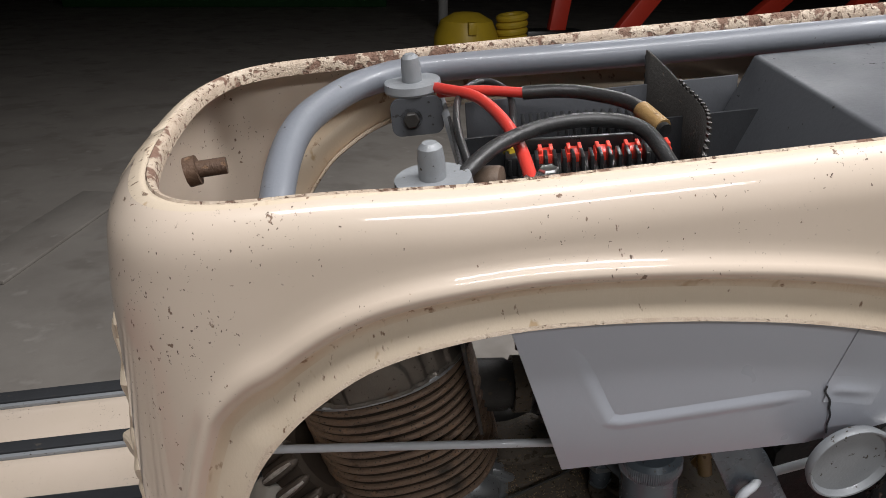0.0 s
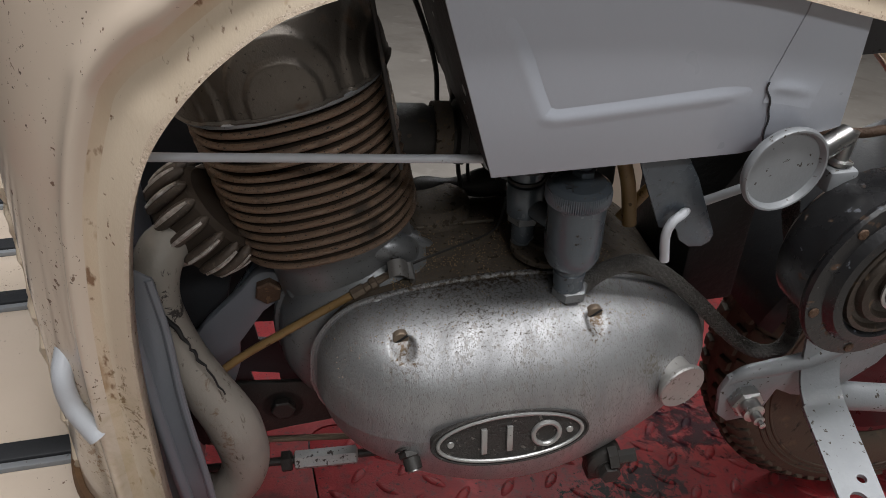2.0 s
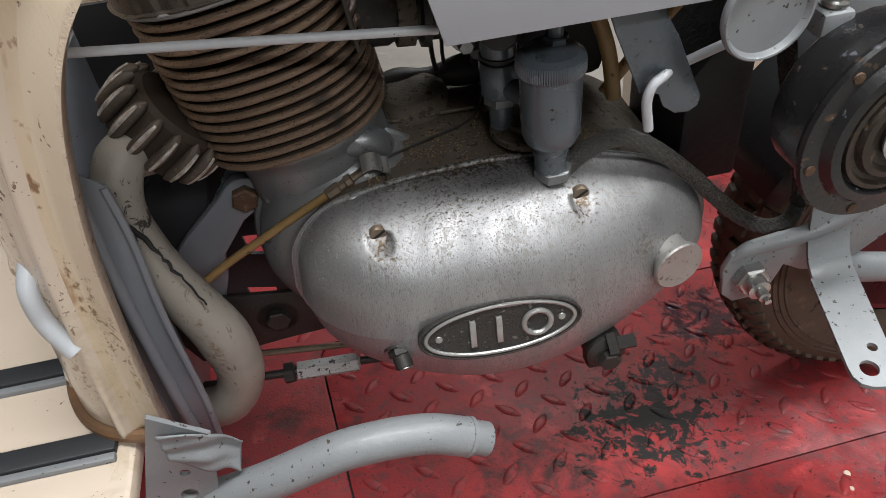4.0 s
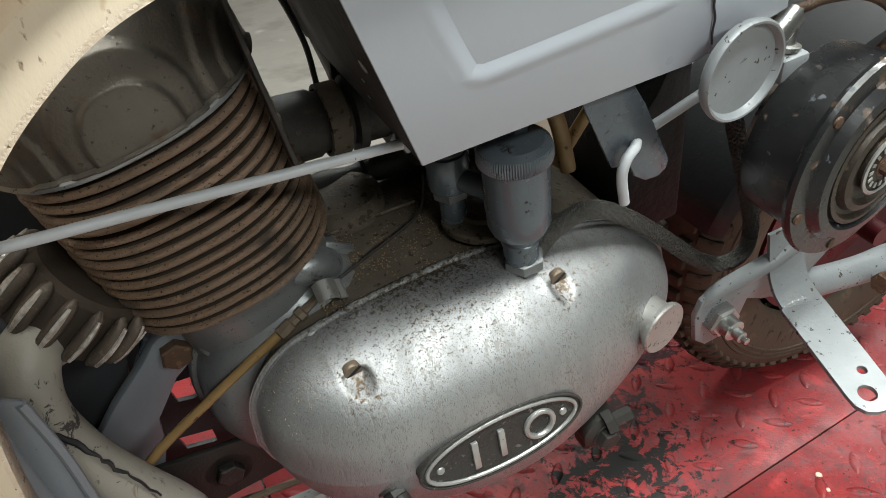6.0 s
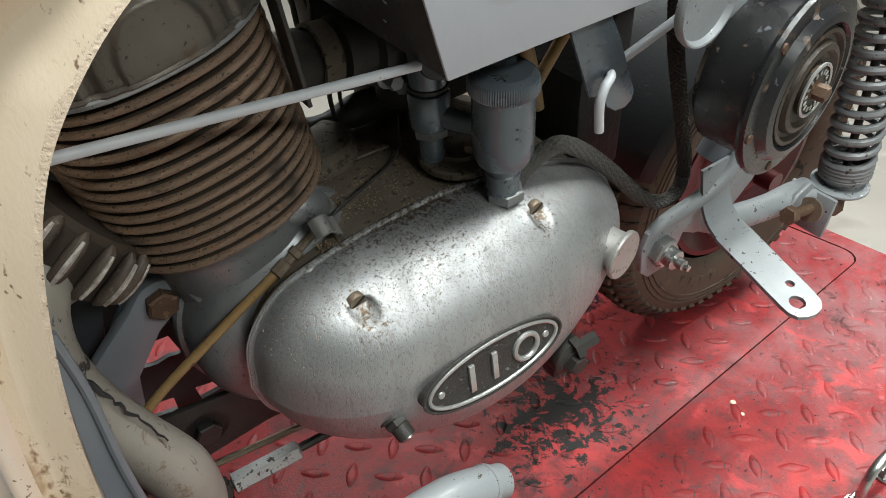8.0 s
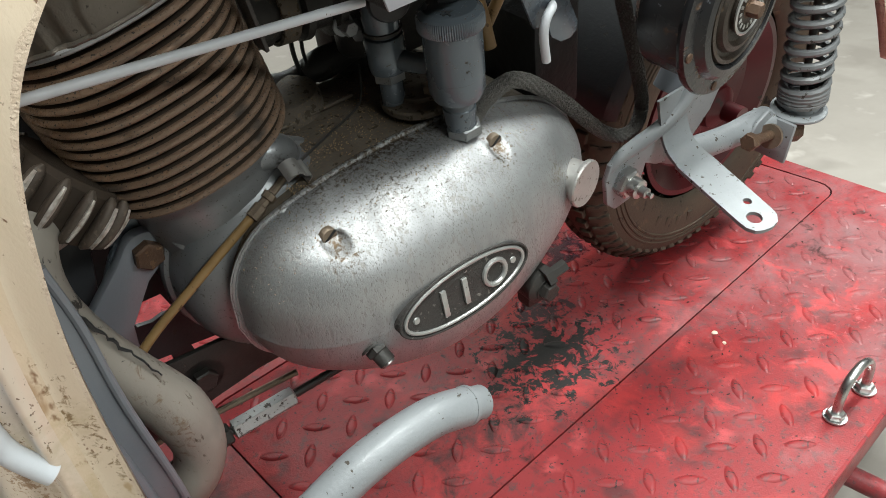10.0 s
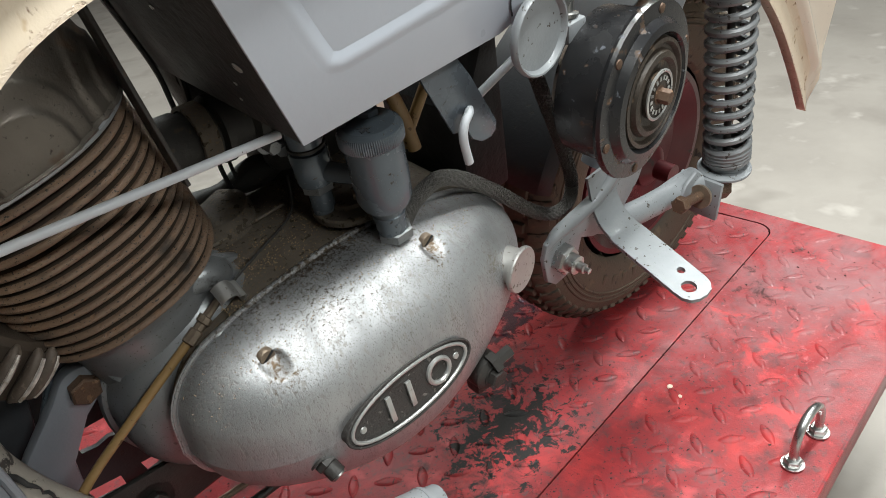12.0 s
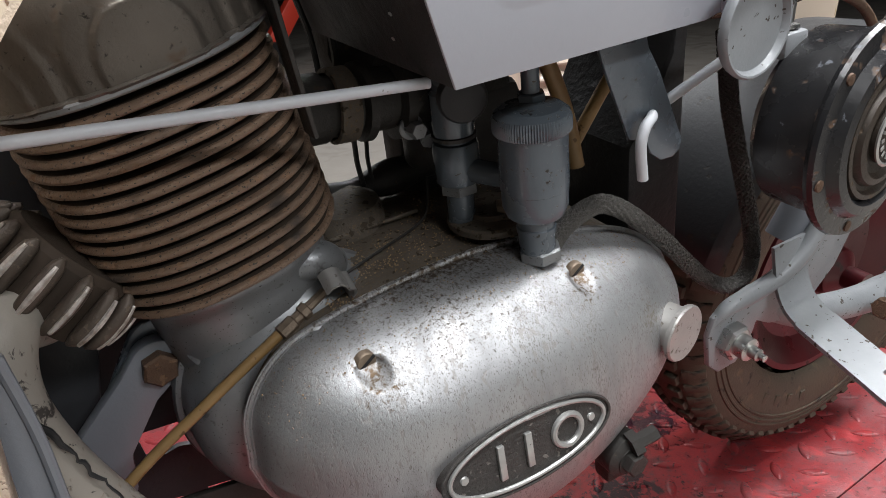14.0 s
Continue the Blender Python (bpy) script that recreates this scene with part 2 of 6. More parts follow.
WALL = surface("dark_workshop_wall", (0.1, 0.1, 0.1), (0.07, 0.07, 0.07), 0.8, 0, 2, 0.8, 0.1, 60)
CEIL = surface("grey_ceiling", (0.18, 0.18, 0.178), (0.15, 0.15, 0.148), 0.8, 0, 2, 0.8, 0.05, 60)
GREEN = surface("green_mat", (0.01, 0.09, 0.015), (0.008, 0.05, 0.01), 0.7, 0, 4, 0.8, 0.2, 90)
ORANGE = surface("orange_red_frame_paint", (0.72, 0.06, 0.03), (0.6, 0.045, 0.025), 0.4, 0, 8, 0.8, 0.03, 90)
WHITE_BAR = surface("light_badge_metal", (0.5, 0.5, 0.49), (0.34, 0.34, 0.33), 0.4, 0.7, 70, 0.7, 0.08, 300, spots=(0.12, 0.1, 0.08), spot_scale=140, spot_at=0.66)
BADGE_DARK = surface("black_badge_field", (0.022, 0.02, 0.019), (0.045, 0.04, 0.036), 0.55, 0.0, 120, 0.7, 0.3, 400, spots=(0.16, 0.145, 0.13), spot_scale=200, spot_at=0.64, cluster=0.2, cluster_scale=60)
SAND = surface("dried_dirt_grains", (0.38, 0.265, 0.145), (0.15, 0.105, 0.066), 0.9, 0, 300, 0.4, 0.2, 500)


def stain_or_sheen_layer(m, space, centre, radii, colour, scale=60.0, amount=0.34, soft_edge=0.08, rough=None):
    """A ragged soaked-in stain, or sheen put into the colour, with its middle at a place of the given space."""
    n, k = m.node_tree.nodes, m.node_tree.links
    b = n["Principled BSDF"]
    old = b.inputs["Base Color"].links[0].from_socket
    co = n.new("ShaderNodeTexCoord")
    co.object = space
    away = n.new("ShaderNodeVectorMath")
    away.operation = "SUBTRACT"
    k.new(co.outputs["Object"], away.inputs[0])
    away.inputs[1].default_value = centre
    flat = n.new("ShaderNodeVectorMath")
    flat.operation = "MULTIPLY"
    k.new(away.outputs[0], flat.inputs[0])
    flat.inputs[1].default_value = tuple(1 / r if r else 0.0 for r in radii)
    far_ = n.new("ShaderNodeVectorMath")
    far_.operation = "LENGTH"
    k.new(flat.outputs[0], far_.inputs[0])
    fall = n.new("ShaderNodeMapRange")
    fall.inputs["From Min"].default_value, fall.inputs["From Max"].default_value = 1.0, 0.0
    fall.inputs["To Max"].default_value = amount
    k.new(far_.outputs["Value"], fall.inputs["Value"])
    tex = n.new("ShaderNodeTexNoise")
    tex.inputs["Scale"].default_value, tex.inputs["Detail"].default_value, tex.inputs["Roughness"].default_value = scale, 9, 0.68
    tex.inputs["Distortion"].default_value = 0.5
    k.new(co.outputs["Object"], tex.inputs["Vector"])
    both = n.new("ShaderNodeMath")
    both.operation = "ADD"
    k.new(tex.outputs[0], both.inputs[0]), k.new(fall.outputs[0], both.inputs[1])
    edge_ = n.new("ShaderNodeMapRange")
    edge_.inputs["From Min"].default_value, edge_.inputs["From Max"].default_value = 0.69, 0.69 + soft_edge
    k.new(both.outputs[0], edge_.inputs["Value"])
    mixer = n.new("ShaderNodeMix")
    mixer.data_type = "RGBA"
    k.new(edge_.outputs[0], mixer.inputs[0]), k.new(old, mixer.inputs[6])
    mixer.inputs[7].default_value = (*colour, 1)
    k.new(mixer.outputs[2], b.inputs["Base Color"])
    if rough is not None:
        gloss = n.new("ShaderNodeMix")
        k.new(edge_.outputs[0], gloss.inputs[0]), k.new(b.inputs["Roughness"].links[0].from_socket, gloss.inputs[2])
        gloss.inputs[3].default_value = rough
        k.new(gloss.outputs[0], b.inputs["Roughness"])


# ---------- mesh helpers ----------
UNIT = Matrix.Scale(SIZE, 4)
BIKE = UNIT @ Matrix(((0.98970, 0.08741, -0.11335, 0.167), (-0.09813, 0.99084, -0.09274, 0.596), (0.10420, 0.10291, 0.98922, 0.424), (0, 0, 0, 1)))


def finish(name, bm, material, angle=35):
    bmesh.ops.remove_doubles(bm, verts=bm.verts, dist=1e-6)
    bmesh.ops.recalc_face_normals(bm, faces=bm.faces)
    me = bpy.data.meshes.new(name)
    bm.to_mesh(me)
    bm.free()
    for p in me.polygons:
        p.use_smooth = True
    me.set_sharp_from_angle(angle=radians(angle))
    me.materials.append(material)
    return me


def part(name, bm, material, parent=None, label="", angle=35):
    ob = new(name, finish(name, bm, material, angle))
    ob.parent = parent
    return tagged(ob, label)


def thing(name, label, category, m=None, group="", kind=""):
    ob = new(name)
    ob.empty_display_size = 0.05
    ob.matrix_world = BIKE if m is None else m
    return tagged(ob, label, category, group, kind)


def box(x0, y0, z0, x1, y1, z1, bevel=0.0, m=None):
    bm = bmesh.new()
    bmesh.ops.create_cube(bm, size=1)
    for v in bm.verts:
        v.co = Vector(((x0 + x1) / 2 + v.co.x * (x1 - x0), (y0 + y1) / 2 + v.co.y * (y1 - y0), (z0 + z1) / 2 + v.co.z * (z1 - z0)))
    if bevel:
        bmesh.ops.bevel(bm, geom=bm.edges[:], offset=bevel, segments=2, affect="EDGES", profile=0.5)
    if m is not None:
        bm.transform(m)
    return bm


def along(a, b):
    """A pose at a whose z axis points to b."""
    a, b = Vector(a), Vector(b)
    return Matrix.Translation(a) @ (b - a).to_track_quat("Z", "Y").to_matrix().to_4x4()


def lathe(profile, segs=40, m=None, closed_ends=True, wob=None):
    """Turns (radius, height) pairs about z; wob(angle, radius, height) may change the radius."""
    bm = bmesh.new()
    rings = []
    for r, h in profile:
        if r < 1e-6:
            rings.append([bm.verts.new((0, 0, h))])
        else:
            ring = []
            for i in range(segs):
                a = 2 * math.pi * i / segs
                q = wob(a, r, h) if wob else r
                ring.append(bm.verts.new((q * math.cos(a), q * math.sin(a), h)))
            rings.append(ring)
    for p, q in zip(rings, rings[1:]):
        for i in range(segs):
            j = (i + 1) % segs
            if len(p) == 1 and len(q) == 1:
                continue
            if len(p) == 1:
                bm.faces.new((p[0], q[j], q[i]))
            elif len(q) == 1:
                bm.faces.new((p[i], p[j], q[0]))
            else:
                bm.faces.new((p[i], p[j], q[j], q[i]))
    if closed_ends:
        for ring in (rings[0], rings[-1]):
            if len(ring) > 2:
                bm.faces.new(ring)
    if m is not None:
        bm.transform(m)
    return bm


def smooth_line(pts, n=8):
    """Catmull-Rom through the points."""
    p = [Vector(q) for q in pts]
    p = [2 * p[0] - p[1]] + p + [2 * p[-1] - p[-2]]
    out = []
    for i in range(1, len(p) - 2):
        for s in range(n):
            t = s / n
            out.append(0.5 * (2 * p[i] + (p[i + 1] - p[i - 1]) * t + (2 * p[i - 1] - 5 * p[i] + 4 * p[i + 1] - p[i + 2]) * t * t
                              + (3 * p[i] - p[i - 1] - 3 * p[i + 1] + p[i + 2]) * t ** 3))
    out.append(p[-2])
    return out


def sweep(line, radius, segs=12, caps=True, flat=1.0, hollow=0.0):
    """A round bar along a line; radius may be a function of 0..1."""
    bm = bmesh.new()
    n = len(line)
    rings, up = [], None
    for i, c in enumerate(line):
        d = (line[min(i + 1, n - 1)] - line[max(i - 1, 0)]).normalized()
        if up is None:
            up = d.orthogonal().normalized()
        up = (up - d * up.dot(d)).normalized()
        side = d.cross(up)
        r = radius(i / (n - 1)) if callable(radius) else radius
        rings.append([bm.verts.new(c + r * (math.cos(2 * math.pi * s / segs) * up + flat * math.sin(2 * math.pi * s / segs) * side)) for s in range(segs)])
    for p, q in zip(rings, rings[1:]):
        for s in range(segs):
            bm.faces.new((p[s], p[(s + 1) % segs], q[(s + 1) % segs], q[s]))
    if caps:
        for k, ring in ((0, rings[0]), (-1, rings[-1])):
            if hollow:
                c = line[k]
                d = (line[1] - line[0]).normalized() if k == 0 else (line[-2] - line[-1]).normalized()
                inner = [bm.verts.new(c + (v.co - c) * hollow) for v in ring]
                deep = [bm.verts.new(v.co + d * 0.02) for v in inner]
                for s in range(segs):
                    j = (s + 1) % segs
                    bm.faces.new((ring[s], ring[j], inner[j], inner[s]))
                    bm.faces.new((inner[s], inner[j], deep[j], deep[s]))
                bm.faces.new(deep)
            else:
                bm.faces.new(ring)
    return bm


def slab(outline, depth, holes=(), bevel=0.0, m=None):
    """A plate from a flat outline in x, y, with holes, thick along z (0 to depth)."""
    bm = bmesh.new()
    edges = []
    for loop in (outline, *holes):
        vs = [bm.verts.new((x, y, 0)) for x, y in loop]
        edges += [bm.edges.new((vs[i], vs[(i + 1) % len(vs)])) for i in range(len(vs))]
    if holes:
        bmesh.ops.triangle_fill(bm, use_beauty=True, use_dissolve=False, edges=edges)
    else:
        bm.faces.new(bm.verts[:])
    top = bmesh.ops.extrude_face_region(bm, geom=bm.faces[:])["geom"]
    for v in top:
        if isinstance(v, bmesh.types.BMVert):
            v.co.z += depth
    if bevel:
        bmesh.ops.recalc_face_normals(bm, faces=bm.faces)
        sharp = [e for e in bm.edges if len(e.link_faces) == 2 and e.calc_face_angle(0) > 1.0]
        bmesh.ops.bevel(bm, geom=sharp, offset=bevel, segments=2, affect="EDGES", profile=0.5)
    if m is not None:
        bm.transform(m)
    return bm


def circle(cx, cy, r, n=20, ry=None):
    return [(cx + r * math.cos(2 * math.pi * i / n), cy + (ry or r) * math.sin(2 * math.pi * i / n)) for i in range(n)]


def join(*bms):
    """Merges meshes into the first."""
    first = bms[0]
    for b in bms[1:]:
        me = bpy.data.meshes.new("t")
        b.to_mesh(me)
        b.free()
        first.from_mesh(me)
        bpy.data.meshes.remove(me)
    return first


def ribbon(path, t, width, m):
    """A bent strip: its path in a plane, its thickness, and its width out of that plane."""
    p = smooth_line([(a, b, 0) for a, b in path], 5)
    up, lo = [], []
    for i, q in enumerate(p):
        d = (p[min(i + 1, len(p) - 1)] - p[max(i - 1, 0)]).normalized()
        up.append((q.x - d.y * t / 2, q.y + d.x * t / 2))
        lo.append((q.x + d.y * t / 2, q.y - d.x * t / 2))
    return slab(up + lo[::-1], width, m=m)


def hexbolt(r, h, m, washer=0.0):
    bm = lathe([(r * 0.98, 0), (r, h * 0.1), (r, h * 0.85), (r * 0.86, h), (0, h)], 6)
    if washer:
        bm = join(bm, lathe([(washer, -0.002), (washer, 0.0), (0, 0)], 20))
    bm.transform(m)
    return bm


FACE = Matrix(((1, 0, 0, 0), (0, 0, 1, 0), (0, 1, 0, 0), (0, 0, 0, 1)))  # x, y of an outline become x, z; its depth runs to +y
OUT = Matrix.Rotation(radians(90), 4, "X")  # z axis of a turned part points to -y


def at(x, y, z):
    return Matrix.Translation((x, y, z))

# ---------- the workshop ----------
GROUND = -0.28
floor = part("ground", box(-9, -6, GROUND - 0.2, 12, 17, GROUND), CONCRETE)
tagged(floor, "worn grey-beige concrete workshop floor with dark stains", "floor", kind="structure")
# Unseen south wall is kept pale as a reflector for the engine side.
for nm, b in (("wall_north", (-9, 17, GROUND, 12, 17.2, 3.2)), ("fill_wall_south", (-9, -3.2, GROUND, 12, -3, 3.2)),
              ("wall_west", (-9.2, -6, GROUND, -9, 17, 3.2)), ("wall_east", (12, -6, GROUND, 12.2, 17, 3.2))):
    tagged(part(nm, box(*b), PALE_WALL if nm == "fill_wall_south" else WALL), "plain workshop wall", "wall", kind="structure")
tagged(part("ceiling", box(-9, -6, 3.2, 12, 17, 3.4), CEIL), "plain pale workshop ceiling", "ceiling", kind="structure")
# Housings for the unseen tubes, the added ones too.
for tx, ty, tz, ta in TUBES:
    fx = thing("unseen_light", "long unseen tube light placed to light the lift and floor", "ceiling light", pose(tx, ty, tz, 0, 0, ta), "tube lights")
    part("housing", box(-0.65, -0.15, 0.03, 0.65, 0.15, 0.09, 0.008), CEIL, fx)
    for s in (-0.5, 0.5):
        part("rod", sweep([Vector((s, 0, 0.09)), Vector((s, 0, 3.2 - tz))], 0.006, 8), STEEL, fx)

# ---------- red lift platform ----------
lift = thing("lift_platform", "red painted steel motorcycle lift with raised tread pattern", "lift", UNIT, kind="structure")
stain_or_sheen_layer(DECK, lift, (0.6, 0.6, 0), (3.0, 3.0, 0), (0.1, 0.045, 0.046), 75, 0.18, 0.14)
stain_or_sheen_layer(DECK, lift, (0.6, 0.6, 0), (3.0, 3.0, 0), (0.36, 0.035, 0.036), 7, 0.19, 0.14)
stain_or_sheen_layer(DECK, lift, (0.95, 0.45, 0), (0.6, 0.4, 0), (0.46, 0.13, 0.135), 90, 0.15, 0.14)
# This layer is dust plus broad reflection, put into the colour as greyish pink.
stain_or_sheen_layer(DECK, lift, (1.02, 0.46, 0), (0.72, 0.55, 0), (0.24, 0.125, 0.13), 8, 0.42, 0.36)
stain_or_sheen_layer(DECK, lift, (0.8, 0.5, 0), (0.5, 0.3, 0), (0.5, 0.06, 0.062), 16, 0.2, 0.14)
stain_or_sheen_layer(DECK, lift, (0.62, 0.6, 0), (0.42, 0.15, 0), (0.09, 0.028, 0.03), 13, 0.24, 0.25)
stain_or_sheen_layer(DECK, lift, (0.71, 0.85, 0), (0.17, 0.15, 0), (0.03, 0.011, 0.017), 40, 0.4, 0.14, 0.17)
stain_or_sheen_layer(DECK, lift, (0.36, 0.66, 0), (0.3, 0.2, 0), (0.05, 0.018, 0.018), 26, 0.26, 0.16)
stain_or_sheen_layer(DECK, lift, (1.0, 0.55, 0), (0.5, 0.4, 0), (0.06, 0.026, 0.026), 34, 0.15, 0.1)
stain_or_sheen_layer(DECK, lift, (0.52, 0.69, 0), (0.22, 0.17, 0), (0.012, 0.011, 0.01), 48, 0.31, 0.05, 0.5)
stain_or_sheen_layer(DECK, lift, (0.58, 0.76, 0), (0.18, 0.1, 0), (0.03, 0.014, 0.016), 55, 0.28, 0.06)
DX0, DX1, DY0, DY1 = -1.6, 1.235, 0.325, 1.33
PX0, PX1, PY0, PY1 = 0.13, 1.185, 0.585, 0.96


def rounded(x0, y0, x1, y1, r, n=5):
    pts = []
    for cx, cy, a in ((x1 - r, y1 - r, 0), (x0 + r, y1 - r, 90), (x0 + r, y0 + r, 180), (x1 - r, y0 + r, 270)):
        pts += [(cx + r * math.cos(radians(a + 90 * i / n)), cy + r * math.sin(radians(a + 90 * i / n))) for i in range(n + 1)]
    return pts


part("deck_plate", slab([(DX0, DY0), (DX1 - 0.03, DY0), (DX1 + 0.02, DY1), (DX0, DY1)], -0.005, [rounded(PX0, PY0, PX1, PY1, 0.035)]), DECK, lift)
part("drop_panel", slab(rounded(PX0 + 0.0025, PY0 + 0.0025, PX1 - 0.0025, PY1 - 0.0025, 0.033), -0.006, bevel=0.001, m=at(0, 0, -0.0005)), DECK, lift)
part("underframe", box(DX0, DY0 + 0.004, -0.05, DX1 - 0.04, DY1 - 0.004, -0.007, 0.002), GREY_DARK, lift)
part("edge_rail", box(DX0, DY0 - 0.004, -0.045, DX1 - 0.034, DY0 + 0.0015, -0.0002, 0.001), DECK, lift)
part("base_tube", sweep([Vector((0.765, 0.75, -0.22)), Vector((0.81, 0.16, -0.22))], 0.016, 12), DECK, lift, "round red tube of the lift's base")
part("base_leg", box(-0.9, 0.5, GROUND / SIZE, 0.9, 0.9, -0.05, 0.01), GREY_DARK, lift)


def tread(cx, cy, ang, L=0.019, W=0.0074, H=0.002):
    """A lens-shaped raised tread with a rounded back."""
    bm = bmesh.new()
    n = 12
    rings_ = []
    for q, h in ((1.0, 0.0), (0.8, 0.75), (0.42, 1.0)):
        rings_.append([bm.verts.new((L * math.cos(a) * (q + 0.08 * (1 - q)), W * q * math.sin(a) * (1 - 0.25 * abs(math.cos(a))), H * h)) for a in [2 * math.pi * i / n for i in range(n)]])
    for p, q in zip(rings_, rings_[1:]):
        for i in range(n):
            bm.faces.new((p[i], p[(i + 1) % n], q[(i + 1) % n], q[i]))
    bm.faces.new(rings_[-1])
    bm.transform(Matrix.Translation((cx, cy, 0)) @ Matrix.Rotation(ang, 4, "Z"))
    return bm
TREADS = []  # places of the treads that are parts of their own


def treads(x0, y0, x1, y1, px, py, skip=None):
    """The raised pattern as one mesh, but for the stretch nearest the engine, which goes to TREADS. (px, py): one of its places."""
    bm = bmesh.new()
    p = 0.03225
    for i in range(math.ceil((x0 - px) / p), int((x1 - px) / p) + 1):
        for j in range(math.ceil((y0 - py) / p), int((y1 - py) / p) + 1):
            cx, cy = px + i * p, py + j * p
            if (i + j) % 2 or cx < 0.1 or (skip and skip(cx, cy)):
                continue
            ang = radians(-45 if i % 2 else 45)
            if 0.0 < cx < 1.2 and cy < 0.9 and len(TREADS) < 300:
                TREADS.append((cx, cy, ang))
                continue
            b = tread(cx, cy, ang)
            m_ = {v: bm.verts.new(v.co) for v in b.verts}
            for f in b.faces:
                bm.faces.new([m_[v] for v in f.verts])
            b.free()
    return bm
gap = 0.02
tr1 = part("tread_pattern", treads(DX0 + 0.02, DY0 + 0.018, DX1 - 0.05, DY1 - 0.02, 0.503, 0.534, lambda x, y: PX0 - gap < x < PX1 + gap and PY0 - gap < y < PY1 + gap), DECK, lift, angle=60)
tr2 = part("tread_pattern", treads(PX0 + 0.018, PY0 + 0.015, PX1 - 0.018, PY1 - 0.015, 0.514, 0.598), DECK, lift, angle=60)
tr1["kind"] = tr2["kind"] = "stuff"


def blot(seed, r):
    random.seed(seed)
    ph = [random.uniform(0, 6.3) for _ in range(6)]
    return [((r * (1 + 0.4 * math.sin(2 * a + ph[0]) + 0.3 * math.sin(5 * a + ph[1]) + 0.2 * math.sin(11 * a + ph[2]))) * math.cos(a),
             (r * (1 + 0.4 * math.sin(2 * a + ph[0]) + 0.3 * math.sin(5 * a + ph[1]) + 0.2 * math.sin(11 * a + ph[2]))) * 0.8 * math.sin(a))
            for a in [2 * math.pi * i / 48 for i in range(48)]]


rnd = random.Random(4)
stain = bmesh.new()
for i in range(260):
    join(stain, slab(blot(900 + i, rnd.choice((0.0006, 0.0008, 0.0011, 0.0016))), 0.0003, m=at(rnd.uniform(0.1, 1.15), rnd.uniform(0.34, 0.95), 0.0006)))
st = part("oil_stain", stain, OIL)
st.matrix_world = UNIT
tagged(st, "small black oil spots on the red lift deck", "oil spots", kind="stuff")


def u_bolt(x, y, ang):
    t = thing("u_bolt", "grey steel tie-down loop bolted to the red deck", "tie-down loop", UNIT @ pose(x, y, 0, 0, 0, ang))
    part("loop", sweep(smooth_line([(-0.034, 0, 0), (-0.033, 0, 0.035), (-0.022, 0, 0.056), (0, 0, 0.064), (0.022, 0, 0.056), (0.033, 0, 0.035), (0.034, 0, 0)], 6), 0.0055, 12), STEEL, t)
    for s in (-0.034, 0.034):
        part("nut", hexbolt(0.011, 0.008, at(s, 0, 0.0035), 0.014), STEEL, t)


u_bolt(0.699, 0.359, -5)
for wx, wy, wr in ((0.708, 0.546, 0.0045), (0.698, 0.526, 0.003)):
    dr = part("paint_drip", lathe([(wr, 0), (wr * 0.8, 0.0015), (0, 0.002)], 12, at(wx, wy, 0.0005)), CREAM)
    dr.matrix_world = UNIT
    tagged(dr, "small dried cream paint drip on the deck", "paint drip")

# ---------- cream body shell ----------
XF = ((0.40, 0.207), (0.375, 0.22), (0.325, 0.231), (0.25, 0.242), (0.176, 0.254), (0.1, 0.264), (0.0, 0.276), (-0.13, 0.289), (-0.2, 0.292))
FAR_WIDE = 1.055  # the far half is a little wider than the near one
YC, TOPZ, LOWZ, XR = 0.11, 0.392, -0.126, 0.82


def front(z):
    z = max(-0.2, min(0.4, z))
    for (z0, f0), (z1, f1) in zip(XF, XF[1:]):
        if z >= z1:
            return -(f0 + (f1 - f0) * (z0 - z) / (z0 - z1))
    return -XF[-1][1]


def half(x, z):
    return 0.157 - 0.008 * max(0.0, min(1.0, x / 0.45)) + 0.004 * math.sin(max(0, min(1, (0.36 - z) / 0.5)) * 3.1)


CORNER = 0.12  # length of the rounded nose along x


def plan(u, z):
    """A point of the shell: u from 0 (nose, middle) along the near side; z the height."""
    xf = front(z)
    q = 0.26  # length of the curved stretch along u
    if u < q:
        a = (u / q) * math.pi / 2
        w = half(0, z)
        e = 2 / 3.0
        return xf + CORNER * (1 - abs(math.cos(a)) ** e), YC - w * abs(math.sin(a)) ** e
    x = xf + CORNER + (u - q)
    return x, YC - half(x, z)


def shell_point(u, v, lift_out=0.0):
    """v is the way down from the rim's inner edge; the first stretch rolls over the shoulder."""
    R, turn = 0.034, 0.040
    if v < turn:
        a = (v / turn) * math.pi / 2
        z = TOPZ - R * (1 - math.cos(a)) * 0.95
        inset = R * 0.62 * (1 - math.sin(a))
    else:
        z = TOPZ - R * 0.95 - (v - turn)
        inset = 0.0
    x, y = plan(u, z)
    x2, y2 = plan(u + 0.004, z)
    x1, y1 = plan(max(0, u - 0.004), z)
    t = Vector((x2 - x1, y2 - y1, 0))
    t = t.normalized() if t.length > 1e-9 else Vector((0, -1, 0))
    n = Vector((t.y, -t.x, 0))
    if u < 1e-6:
        n = Vector((-1, 0, 0))
    p = Vector((x, y, z)) + n * (lift_out - inset)
    return p


def u_of(x, z):
    """The u at which the near side has this x, beyond the nose."""
    lo, hi = 0.0, 1.4
    for _ in range(40):
        mid = (lo + hi) / 2
        if plan(mid, z)[0] < x:
            lo = mid
        else:
            hi = mid
    return lo


def v_of(z):
    return max(0.0, TOPZ - 0.034 * 0.95 - z + 0.040)


